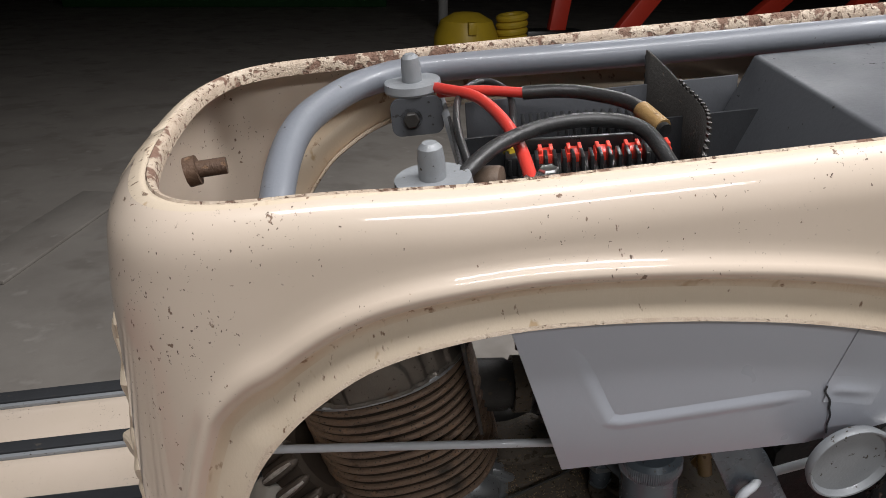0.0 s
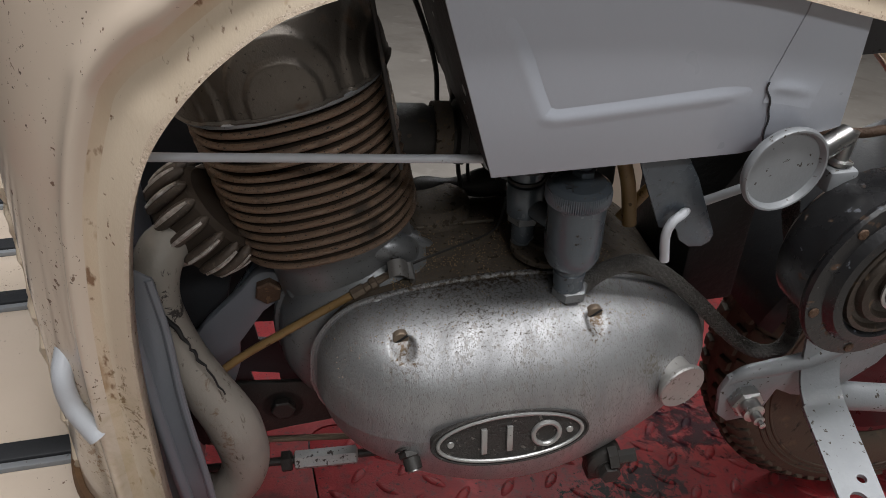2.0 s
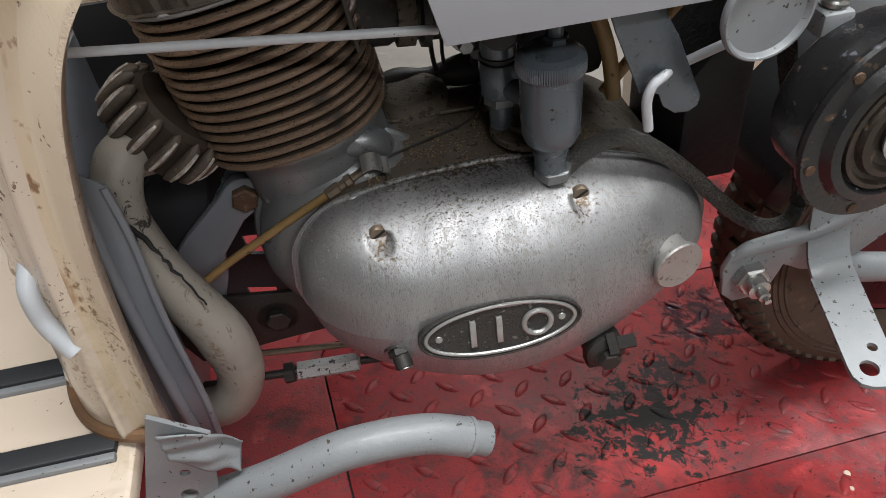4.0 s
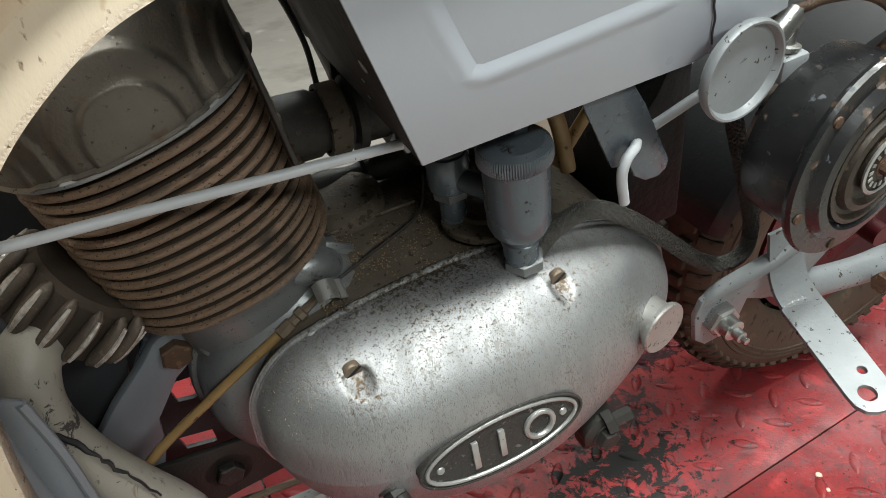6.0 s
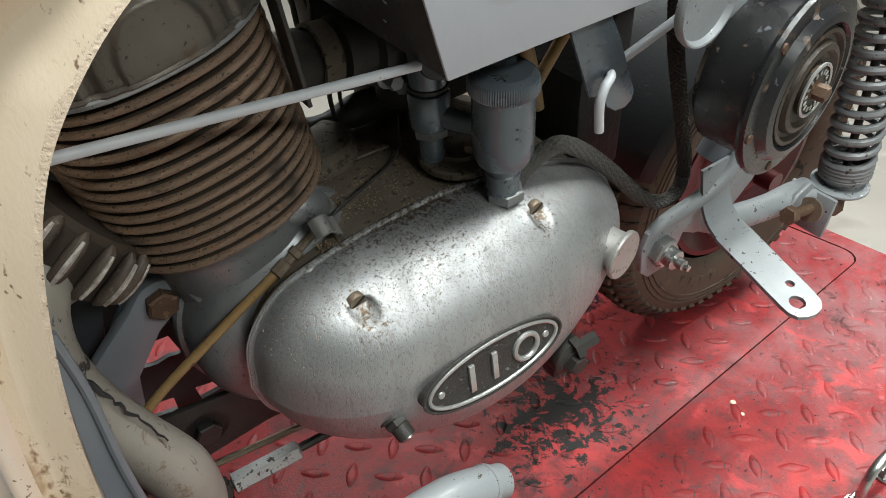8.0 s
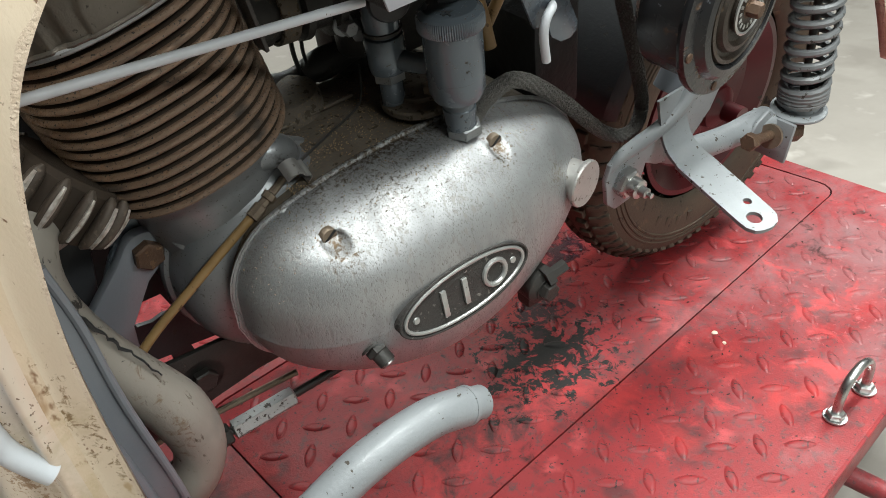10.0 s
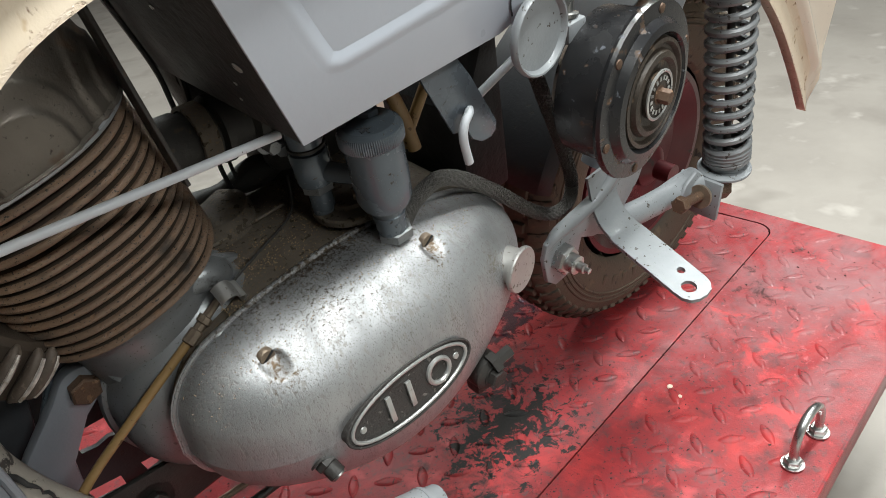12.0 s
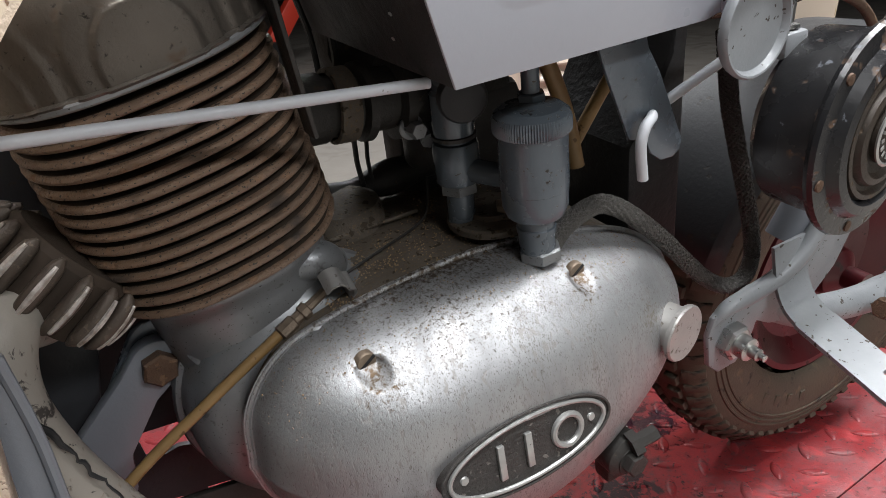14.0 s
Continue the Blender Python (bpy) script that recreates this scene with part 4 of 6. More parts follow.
carb = part("carburettor", lathe([(0.02, 0.044), (0.027, 0.046), (0.0275, 0.052), (0.022, 0.054), (0.022, 0.07), (0.03, 0.072), (0.03, 0.079), (0.024, 0.082), (0.024, 0.1), (0, 0.1)], 32, INTAKE), DULL, engine, "black greasy carburettor")
part("float_bowl", lathe([(0.0, 0), (0.019, 0.002), (0.021, 0.006), (0.021, 0.04), (0.016, 0.05), (0, 0.05)], 28, at(0.128, 0.128, 0.052)), DULL, carb)
part("clamp_screw", hexbolt(0.0065, 0.012, at(0.095, 0.09, 0.1) @ OUT, 0.009), CASE_GREY, carb)
part("jet_screw", lathe([(0.005, 0), (0.005, 0.01), (0.007, 0.011), (0.007, 0.016), (0, 0.016)], 8, along((0.11, 0.1, 0.095), (0.105, 0.082, 0.086))), CASE_GREY, carb)
part("choke_lever", ribbon([(0.0, 0.0), (0.012, 0.006), (0.02, 0.02), (0.018, 0.034)], 0.003, 0.008, at(0.098, 0.088, 0.115) @ FACE), DULL, carb)
# stepped filler neck with a side arm to the canister
NK = at(0.119, 0.075, 0.045) @ Matrix.Diagonal((0.76, 0.76, 1, 1))
pump = part("filler_neck", lathe([(0.012, -0.024), (0.0135, -0.023), (0.0135, 0.013), (0.0205, 0.0135), (0.0215, 0.016), (0.0215, 0.0405), (0.02, 0.043), (0.0165, 0.0435), (0.0165, 0.048), (0.019, 0.0485), (0.0195, 0.051), (0.0195, 0.078), (0.0165, 0.081), (0.0165, 0.12), (0, 0.12)], 36, NK), GREY_MID, engine, "dark grey stepped filler neck")
part("neck_nut", hexbolt(0.0185, 0.0085, NK @ at(0.0, 0, 0.005)), CASE_GREY, pump)
part("neck_ring", lathe([(0.0185, 0.0455), (0.0207, 0.046), (0.0207, 0.0485), (0.0185, 0.049)], 32, NK, False), DULL, pump)
part("side_arm", sweep(smooth_line([(0.122, 0.068, 0.068), (0.131, 0.05, 0.067), (0.141, 0.03, 0.068)], 5), 0.0085, 16), GREY_MID, pump)
part("knob", lathe([(0.009, 0), (0.0155, 0.002), (0.0165, 0.006), (0.0165, 0.012), (0.0145, 0.015), (0.006, 0.016), (0, 0.016)], 28, at(0.118, 0.06, 0.125) @ Matrix.Rotation(radians(-24), 4, "Z") @ OUT), GREY_DARK, pump, "dark round knob")
disc = part("base_disc", lathe([(0.031, 0), (0.0325, 0.001), (0.0325, 0.0055), (0.031, 0.007), (0.018, 0.0075), (0.017, 0.011), (0, 0.011)], 36, at(0.14, 0.069, 0.021)), CASE, engine, "oily round cover plate")
part("disc_bolt", hexbolt(0.0085, 0.009, at(0.147, 0.058, 0.029), 0.011), SCREW, disc)
# exhaust nut and pipe
PIPE = surface("dirty_pale_pipe", (0.33, 0.302, 0.262), (0.22, 0.2, 0.175), 0.5, 0.1, 22, 0.8, 0.06, 260, stretch=(1, 1, 0.35), spots=(0.1, 0.075, 0.055), spot_scale=150, spot_at=0.66, spots2=(0.22, 0.2, 0.18), spot2_scale=20, spot2_at=0.6, edge=0.08, cluster=0.25)
exhaust = thing("exhaust", "dirty grey exhaust pipe with a toothed rusty union nut", "exhaust")
TOOTH = surface("brown_black_iron", (0.1, 0.076, 0.058), (0.055, 0.043, 0.035), 0.5, 0.3, 60, 0.7, 0.12, 400, spots=(0.14, 0.11, 0.085), spot_scale=260, spot_at=0.62)
TOOTH_TIP = surface("bright_worn_tip", (0.66, 0.63, 0.6), (0.2, 0.155, 0.12), 0.42, 0.5, 160, 0.5, 0.2, 500)
NUT = along((-0.158, 0.084, 0.069), (-0.076, 0.089, 0.125))
# Nut body takes the gap-shade colour, so grooves between the teeth read dark.
nut = part("union_nut", lathe([(0.026, -0.006), (0.037, -0.002), (0.039, 0.003), (0.039, 0.034), (0.034, 0.038), (0, 0.038)], 48, NUT), GAP_SHADE, exhaust, "dark rusty toothed union nut")
for k in range(16):
    RK = NUT @ Matrix.Rotation(2 * math.pi * k / 16, 4, "Z")
    line = [Vector((0, 0.0405 + 0.0035 * math.sin(math.pi * i / 10) ** 0.5, -0.001 + 0.0385 * i / 10)) for i in range(11)]
    bm = sweep(line, lambda f: 0.0016 + 0.0042 * max(0, math.sin(math.pi * f)) ** 0.35, 12, flat=0.86)
    bm.transform(RK)
    tooth = part("tooth", bm, TOOTH, nut)
    bm = sweep([p + Vector((0, 0.0044 + 0.0003 * (k % 3), 0)) for p in line[1:-1]], lambda f: 0.0012 + 0.001 * max(0, math.sin(math.pi * f)), 6)
    bm.transform(RK)
    part("worn_tip", bm, TOOTH_TIP, tooth, "bright worn tip")
part("pipe", sweep(smooth_line([(-0.155, 0.078, 0.066), (-0.173, 0.05, 0.075), (-0.182, 0.034, 0.045), (-0.176, 0.028, 0.0), (-0.164, 0.026, -0.045), (-0.148, 0.026, -0.1), (-0.146, 0.026, -0.15), (-0.165, 0.03, -0.19), (-0.197, 0.04, -0.21)], 8),
     lambda f: 0.021 - 0.0045 * abs(math.sin(f * 5)) + 0.004 * f, 24), PIPE, exhaust, "dirty pale exhaust pipe with rust marks")
stain_or_sheen_layer(PIPE, exhaust, (-0.172, 0, 0.035), (0.03, 0, 0.05), (0.035, 0.03, 0.027), 95, 0.25, 0.04)
stain_or_sheen_layer(PIPE, exhaust, (-0.155, 0, -0.09), (0.03, 0, 0.12), (0.17, 0.12, 0.08), 130, 0.2, 0.12)
random.seed(21)
crack = [Vector((-0.1765, 0.0145, 0.045)), Vector((-0.165, 0.0125, 0.02)), Vector((-0.16, 0.012, 0.0)), Vector((-0.152, 0.011, -0.02)), Vector((-0.146, 0.0105, -0.045))]
crack = [p + Vector((random.uniform(-0.0012, 0.0012), 0, random.uniform(-0.001, 0.001))) for p in smooth_line(crack, 5)]
part("crack", sweep(crack, lambda f: 0.0005 + 0.0016 * (1 - f) * abs(math.sin(9 * f)) + 0.0003, 6, flat=0.5), PLASTIC, exhaust, "dark crack in the pipe's coating")
part("inner_guard", join(slab([(-0.186, 0.104), (-0.1715, 0.091), (-0.17, 0.04), (-0.1735, -0.035), (-0.173, -0.138), (-0.177, -0.21), (-0.202, -0.21), (-0.202, -0.13), (-0.202, 0.0), (-0.196, 0.06)], 0.003, bevel=0.001, m=at(0, -0.004, 0) @ FACE), sweep(smooth_line([(-0.173, -0.003, 0.09), (-0.1715, -0.004, 0.04), (-0.175, -0.005, -0.035), (-0.1745, -0.005, -0.138), (-0.178, -0.005, -0.2)], 8), 0.0032, 10), sweep(smooth_line([(-0.19, -0.004, 0.088), (-0.193, -0.006, 0.03), (-0.195, -0.006, -0.05), (-0.194, -0.006, -0.18)], 8), 0.0048, 12, flat=0.6)), GREY, frame_thing, "grey pressed guard strip inside the arch")

# arm with bolt under the cylinder
arm = part("engine_mount", slab([(-0.1065 + 0.0185 * math.cos(radians(a)), -0.0165 + 0.0185 * math.sin(radians(a))) for a in range(-35, 145, 12)] + [(-0.131, -0.0165), (-0.1665, -0.049), (-0.19, -0.075), (-0.2, -0.12), (-0.155, -0.13), (-0.146, -0.107), (-0.141, -0.078), (-0.1145, -0.0435)], 0.012, bevel=0.002, m=at(0, 0.106, 0) @ FACE), GREY, frame_thing, "flat grey engine mount arm")
part("arm_back", slab([(-0.101 + 0.0235 * math.cos(radians(a)), -0.0135 + 0.0235 * math.sin(radians(a))) for a in range(-60, 150, 15)] + [(-0.15, -0.045), (-0.11, -0.05)], 0.008, bevel=0.002, m=at(0, 0.12, 0) @ FACE), GREY_MID, arm)
part("mount_bolt", hexbolt(0.0125, 0.009, at(-0.1065, 0.106, -0.0165) @ OUT @ Matrix.Rotation(0.3, 4, "Z"), 0.0), RUST, arm)
part("lower_bracket", slab([(-0.225, -0.13), (-0.165, -0.112), (-0.06, -0.128), (-0.03, -0.145), (-0.03, -0.186), (-0.062, -0.183), (-0.112, -0.186), (-0.2, -0.195)], 0.006, bevel=0.0015, m=at(0, 0.1, -0.012) @ FACE), DULL, frame_thing, "greasy dark bracket bar under the engine")
part("bracket_bolt", hexbolt(0.0125, 0.008, at(-0.113, 0.1, -0.165) @ OUT, 0.0205), DULL, frame_thing)

# cable with adjuster and clip
cable = thing("control_cable", "yellowed control cable with a brass adjuster at the engine", "cable")
part("sleeve", sweep(smooth_line([(-0.215, 0.03, -0.1), (-0.15, 0.052, -0.057), (-0.09, 0.055, -0.024), (-0.03, 0.057, 0.006)], 6), 0.0037, 12), CABLE_YELLOW, cable)
part("adjuster", lathe([(0.004, 0), (0.0058, 0.001), (0.0058, 0.012), (0.0042, 0.013), (0.0042, 0.018), (0.0058, 0.019), (0.0058, 0.024), (0.0035, 0.025), (0.003, 0.04)], 8, along((-0.034, 0.056, 0.004), (0.004, 0.062, 0.02))), SCREW, cable, "dull brass cable adjuster")
part("clip", ribbon([(-0.008, 0.0325), (-0.003, 0.038), (0.005, 0.0385), (0.0105, 0.033), (0.0135, 0.026), (0.019, 0.0225), (0.0205, 0.015), (0.0175, 0.008), (0.0185, 0.001)], 0.002, 0.02, at(0.01, 0.05, 0.027) @ Matrix.Rotation(radians(30), 4, "X") @ Matrix.Scale(0.74, 4) @ at(-0.008, -0.008, -0.026) @ FACE), ALU_EDGE, cable, "bent steel clip")

# rod across the cylinder
rod = thing("control_rod", "thin pale grey control rod crossing the cylinder", "rod")
part("bar", sweep([Vector((-0.175, -0.003, 0.187)), Vector((0.062, -0.004, 0.1595))], 0.0031, 12), PALE_ROD, rod)

# grey box
tool_box = thing("tool_box", "smooth blue-grey sheet steel box with a pressed panel", "box")
FACEPTS = [(0.061, 0.162), (0.235, 0.161), (0.305, 0.175), (0.302, 0.243), (0.296, 0.34), (0.016, 0.34)]
part("front_panel", slab(FACEPTS, 0.0025, bevel=0.0008, m=at(0, -0.034, 0) @ FACE), BOX_GREY, tool_box)
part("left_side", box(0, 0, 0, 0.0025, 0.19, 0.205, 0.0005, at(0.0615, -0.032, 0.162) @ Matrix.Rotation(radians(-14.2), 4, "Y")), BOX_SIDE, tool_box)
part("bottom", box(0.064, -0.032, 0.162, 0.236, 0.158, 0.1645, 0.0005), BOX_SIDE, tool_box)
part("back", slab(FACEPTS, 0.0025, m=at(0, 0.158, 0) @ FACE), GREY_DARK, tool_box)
def soft_rib(line, sigma, high):
    """A low pressed rib with flowing sides on a face that looks to -y."""
    bm = bmesh.new()
    rows, n = [], len(line)
    for i, c in enumerate(line):
        d = (line[min(i + 1, n - 1)] - line[max(i - 1, 0)]).normalized()
        side = d.cross(Vector((0, 1, 0)))
        fade = min(1.0, i / 4, (n - 1 - i) / 4)
        rows.append([bm.verts.new(c + side * (sigma * k / 4) - Vector((0, high * fade * math.exp(-(k / 4) ** 2 * 1.4) - 0.0002, 0))) for k in range(-9, 10)])
    for p, q in zip(rows, rows[1:]):
        for k in range(18):
            bm.faces.new((p[k], p[k + 1], q[k + 1], q[k]))
    return bm


part("pressed_rib", soft_rib(smooth_line([(x, -0.0338, z) for x, z in ((0.066, 0.274), (0.0885, 0.212), (0.0965, 0.2015), (0.115, 0.2005), (0.18, 0.2035), (0.239, 0.2065))], 8), 0.0066, 0.0018), BOX_GREY, tool_box, angle=80)
part("end_sheet", slab([(0.2475, 0.163), (0.3045, 0.1748), (0.3022, 0.243), (0.2975, 0.335), (0.262, 0.335), (0.2555, 0.258), (0.2408, 0.2115), (0.2465, 0.195)], 0.0012, bevel=0.0005, m=at(0, -0.0348, 0) @ FACE), BOX_GREY, tool_box, "overlapping grey end sheet")
part("pressed_rib", soft_rib(smooth_line([(0.2425, -0.035, 0.2095), (0.256, -0.035, 0.2075), (0.279, -0.035, 0.2015)], 6), 0.005, 0.0013), BOX_GREY, tool_box, angle=80)
part("paint_crack", sweep(smooth_line([(0.2415, -0.0354, 0.213), (0.241, -0.0354, 0.208), (0.2455, -0.0354, 0.2), (0.2462, -0.0354, 0.193), (0.248, -0.0354, 0.186), (0.2472, -0.0354, 0.178), (0.248, -0.0354, 0.17)], 4), 0.0007, 6), GREY_DARK, tool_box, "dark crack in the grey paint")
for cz, cy, cs in ((0.213, -0.008, 0.0032), (0.195, 0.012, 0.0012), (0.255, 0.04, 0.0014), (0.235, 0.07, 0.0018), (0.18, 0.02, 0.0011)):
    part("paint_chip", slab(circle(0, 0, cs, 9, cs * 1.7), 0.0004, m=at(0.0611 - (cz - 0.162) * 0.253, cy, cz) @ Matrix.Rotation(radians(-14.2), 4, "Y") @ Matrix.Rotation(radians(-90), 4, "Y")), WORN_NUT, tool_box, "pale paint chip")
lid = part("round_plate", lathe([(0.0, 0.003), (0.0285, 0.003), (0.0297, 0.0055), (0.0308, 0.0072), (0.0322, 0.0074), (0.0333, 0.006), (0.0335, 0.0035), (0.032, 0.0), (0, 0)], 44, at(0.2585, -0.047, 0.1555) @ Matrix.Rotation(radians(4), 4, "Z") @ OUT @ Matrix.Diagonal((0.94, 0.94, 1, 1))), SILVER, tool_box, "round dished light grey plate")
part("plate_bolt", sweep([Vector((0.29, -0.04, 0.16)), Vector((0.315, -0.03, 0.165))], 0.008, 12), STEEL, lid)
part("lever", sweep([Vector((0.285, -0.014, 0.1265)), Vector((0.218, -0.004, 0.0985))], 0.0036, 12), PALE_ROD, tool_box)
part("lever_hook", sweep(smooth_line([(0.2215, -0.006, 0.1), (0.2125, -0.016, 0.1025), (0.2035, -0.0195, 0.0985), (0.2005, -0.0195, 0.086), (0.2045, -0.018, 0.0625)], 6), 0.0037, 12), PALE_ROD, tool_box)
part("hanger_plate", slab([(0.168, 0.166), (0.207, 0.166), (0.2125, 0.1463), (0.2225, 0.129), (0.2452, 0.0775), (0.2435, 0.0705), (0.237, 0.0665), (0.2262, 0.0675), (0.217, 0.075), (0.2125, 0.086), (0.198, 0.0895), (0.1778, 0.1385)], 0.003, bevel=0.001, m=at(0, -0.012, 0) @ FACE), GREY_MID, tool_box)

# canister with knurled cap and braided hose
can = thing("oil_canister", "grey cylindrical canister standing on the engine cover", "canister")
CAN = at(0.1425, 0.0165, -0.001)
part("body", lathe([(0.013, 0.044), (0.0195, 0.048), (0.0222, 0.055), (0.0222, 0.067), (0.0228, 0.0675), (0.0228, 0.108), (0, 0.108)], 40, CAN), GREY_MID, can)
kcap = part("knurled_cap", lathe([(0.024, 0.106), (0.0248, 0.107), (0.0248, 0.1145), (0.0242, 0.118), (0.02, 0.1215), (0, 0.123)], 180, CAN, True, lambda a, r, h: r * (1 + (0.028 if h < 0.1155 and int(a / (math.pi / 90) + 0.5) % 2 else 0))), GREY_MID, can, "dark grey knurled cap")
part("cap_bolt", join(hexbolt(0.0095, 0.006, CAN @ at(0.006, 0.008, 0.1215)), lathe([(0.006, 0.126), (0.006, 0.165), (0, 0.165)], 14, CAN @ at(0.006, 0.008, 0))), GREY_MID, kcap)
for k in range(4):
    part("cap_mark", box(-0.0065, -0.0008, 0, 0.0065, 0.0008, 0.0012, m=CAN @ at(-0.009, -0.006 - 0.0035 * (k % 2), 0.1215) @ Matrix.Rotation(radians(20 + 55 * k), 4, "Z") @ Matrix.Scale(0.75, 4)), GREY_DARK, kcap)
part("neck", lathe([(0.0125, 0.02), (0.0125, 0.034), (0.0135, 0.0345), (0.0135, 0.038), (0.0125, 0.039), (0.0125, 0.048), (0, 0.048)], 28, CAN), GREY_MID, can)
part("base_nut", hexbolt(0.0155, 0.009, CAN @ at(0.002, 0, 0.0125)), CASE_GREY, can)
hose = thing("braided_hose", "dark braided hose looping behind the engine", "hose")
HL = smooth_line([(0.155, 0.02, 0.012), (0.166, 0.023, 0.019), (0.1776, 0.024, 0.0245), (0.2038, 0.024, 0.029), (0.2334, 0.024, 0.0105), (0.2714, 0.024, -0.027), (0.3162, 0.024, -0.077), (0.3488, 0.0235, -0.101), (0.3715, 0.0225, -0.099), (0.3775, 0.023, -0.07), (0.3585, 0.0235, -0.005), (0.3345, 0.024, 0.0664), (0.325, 0.026, 0.125)], 8)
part("hose_core", sweep(HL, 0.0055, 14), HOSE_BLACK, hose, "dark inner hose")


def strand(line, start, way, r, turns):
    """A wire wound round a line."""
    n, out, up = len(line), [], None
    for i, c in enumerate(line):
        d = (line[min(i + 1, n - 1)] - line[max(i - 1, 0)]).normalized()
        up = d.orthogonal().normalized() if up is None else (up - d * up.dot(d)).normalized()
        side, a = d.cross(up), start + way * 2 * math.pi * turns * i / (n - 1)
        q = r + 0.0006 * way * math.cos(12 * 2 * math.pi * turns * i / (n - 1))
        out.append(c + q * (math.cos(a) * up + math.sin(a) * side))
    return out


HD = smooth_line(HL[::4] + [HL[-1]], 40)
braids = bmesh.new(), bmesh.new()
for way in (-1, 1):
    for k in range(10):
        wire = strand(HD, 2 * math.pi * k / 10, way, 0.006, 19)
        cut = int(len(wire) * 0.7)
        join(braids[0], sweep(wire[:cut + 1], 0.00105, 4, caps=False))
        join(braids[1], sweep(wire[cut:], 0.00105, 4, caps=False))
part("braid", braids[0], BRAID, hose, "grey-brown woven wire braid")["kind"] = "stuff"
part("braid", braids[1], BRAID_DARK, hose, "blackened woven braid")["kind"] = "stuff"

# horn
HS = 1.1
horn = thing("horn", "round black electric horn with worn enamel and rust", "horn")
HN = at(0.356, -0.078, 0.07) @ Matrix.Rotation(radians(6), 4, "Z") @ OUT @ Matrix.Scale(HS, 4)
part("housing", lathe([(0.03, -0.056), (0.05, -0.052), (0.0575, -0.045), (0.059, -0.02), (0.056, -0.006), (0, -0.006)], 44, HN), BLACK, horn)
part("flange", lathe([(0.055, -0.007), (0.0675, -0.006), (0.0685, -0.003), (0.0675, 0.0), (0.056, 0.001), (0.052, 0.007), (0.046, 0.008), (0.043, 0.003), (0, 0.003)], 56, HN), BLACK, horn)
part("diaphragm", lathe([(0.043, 0.002), (0.042, 0.007), (0.039, 0.0075), (0.037, 0.004), (0.034, 0.004), (0.032, 0.0085), (0.028, 0.0095), (0.025, 0.006), (0.019, 0.006), (0, 0.006)], 48, HN), HORN_RUST, horn, "dusty ringed diaphragm")
hub = part("badge_disc", lathe([(0.0185, 0.006), (0.0185, 0.0098), (0, 0.0104)], 36, HN), HORN_RUST, horn, "worn round metal badge")
part("badge_rim", lathe([(0.0172, 0.0095), (0.0196, 0.0095), (0.0198, 0.0108), (0.0184, 0.0116), (0.0172, 0.0108)], 40, HN, False), WHITE_BAR, hub)
part("centre_screw", hexbolt(0.006, 0.009, HN @ at(0, 0, 0.0105), 0.0075), RUST, hub)
for k in range(16):
    a = 2 * math.pi * k / 16
    part("badge_bar", box(0.0115, -0.0011, 0.0105, 0.015, 0.0011, 0.0111, m=HN @ Matrix.Rotation(a, 4, "Z")), WHITE_BAR, hub)
for k in range(6):
    a = 2 * math.pi * (k + 0.25) / 6
    part("flange_screw", lathe([(0.004, 0), (0.0036, 0.002), (0, 0.0026)], 12, HN @ Matrix.Rotation(a, 4, "Z") @ at(0.0615, 0, -0.0005)), RUST, horn)

# ---------- rear end ----------
swing = thing("swing_arm", "light grey pressed steel rear swing arm", "swing arm")
part("pivot_plate", slab([(0.303, -0.152), (0.299, -0.12), (0.305, -0.103), (0.322, -0.093), (0.35, -0.089), (0.388, -0.094), (0.419, -0.082), (0.45, -0.05), (0.472, 0.0), (0.505, 0.0), (0.495, -0.05), (0.48, -0.08), (0.462, -0.112), (0.432, -0.137), (0.402, -0.147), (0.378, -0.14), (0.36, -0.129), (0.353, -0.15), (0.338, -0.164), (0.316, -0.165)], 0.007, bevel=0.0025, m=at(0, -0.004, 0) @ FACE), SILVER, swing)
part("rolled_edge", sweep(smooth_line([(0.305, -0.001, -0.112), (0.32, -0.002, -0.1), (0.352, -0.003, -0.0965), (0.385, -0.004, -0.09), (0.413, -0.005, -0.073), (0.441, -0.004, -0.036), (0.456, 0.0, -0.004)], 8), lambda f: 0.003 + 0.0052 * math.sin(0.5 * math.pi * min(1, f * 3)), 14), SILVER, swing)
part("tube", sweep(smooth_line([(0.39, 0.012, -0.13), (0.4284, 0.0, -0.151), (0.466, -0.003, -0.161), (0.5135, -0.004, -0.172), (0.545, -0.007, -0.174), (0.568, -0.012, -0.176)], 8), lambda f: 0.0165 - 0.003 * math.sin(math.pi * f) + 0.002 * f, 20), SILVER, swing)
part("shock_web", box(-0.003, -0.05, -0.05, 0.003, 0.006, 0.0, 0.0015, at(0.568, 0, -0.165) @ Matrix.Rotation(radians(8), 4, "Y")), SILVER, swing)
part("web_gusset", slab([(0.525, -0.172), (0.535, -0.158), (0.556, -0.1505), (0.571, -0.163), (0.571, -0.195), (0.55, -0.19)], 0.006, bevel=0.002, m=at(0, -0.022, 0) @ FACE), SILVER, swing)
part("seat_flange", slab(circle(0.604, -0.03, 0.032, 32), 0.004, bevel=0.0012, m=at(0, 0, -0.17)), SILVER, swing)
part("pivot_nut", hexbolt(0.0165, 0.013, at(0.325, -0.003, -0.131) @ OUT, 0.0195), STEEL, swing)
part("pivot_stud", lathe([(0.0105, 0), (0.0105, 0.012), (0.0055, 0.013), (0.0055, 0.021), (0.0032, 0.022), (0.0032, 0.027), (0, 0.0275)], 14, at(0.325, -0.014, -0.131) @ OUT), STEEL, swing)
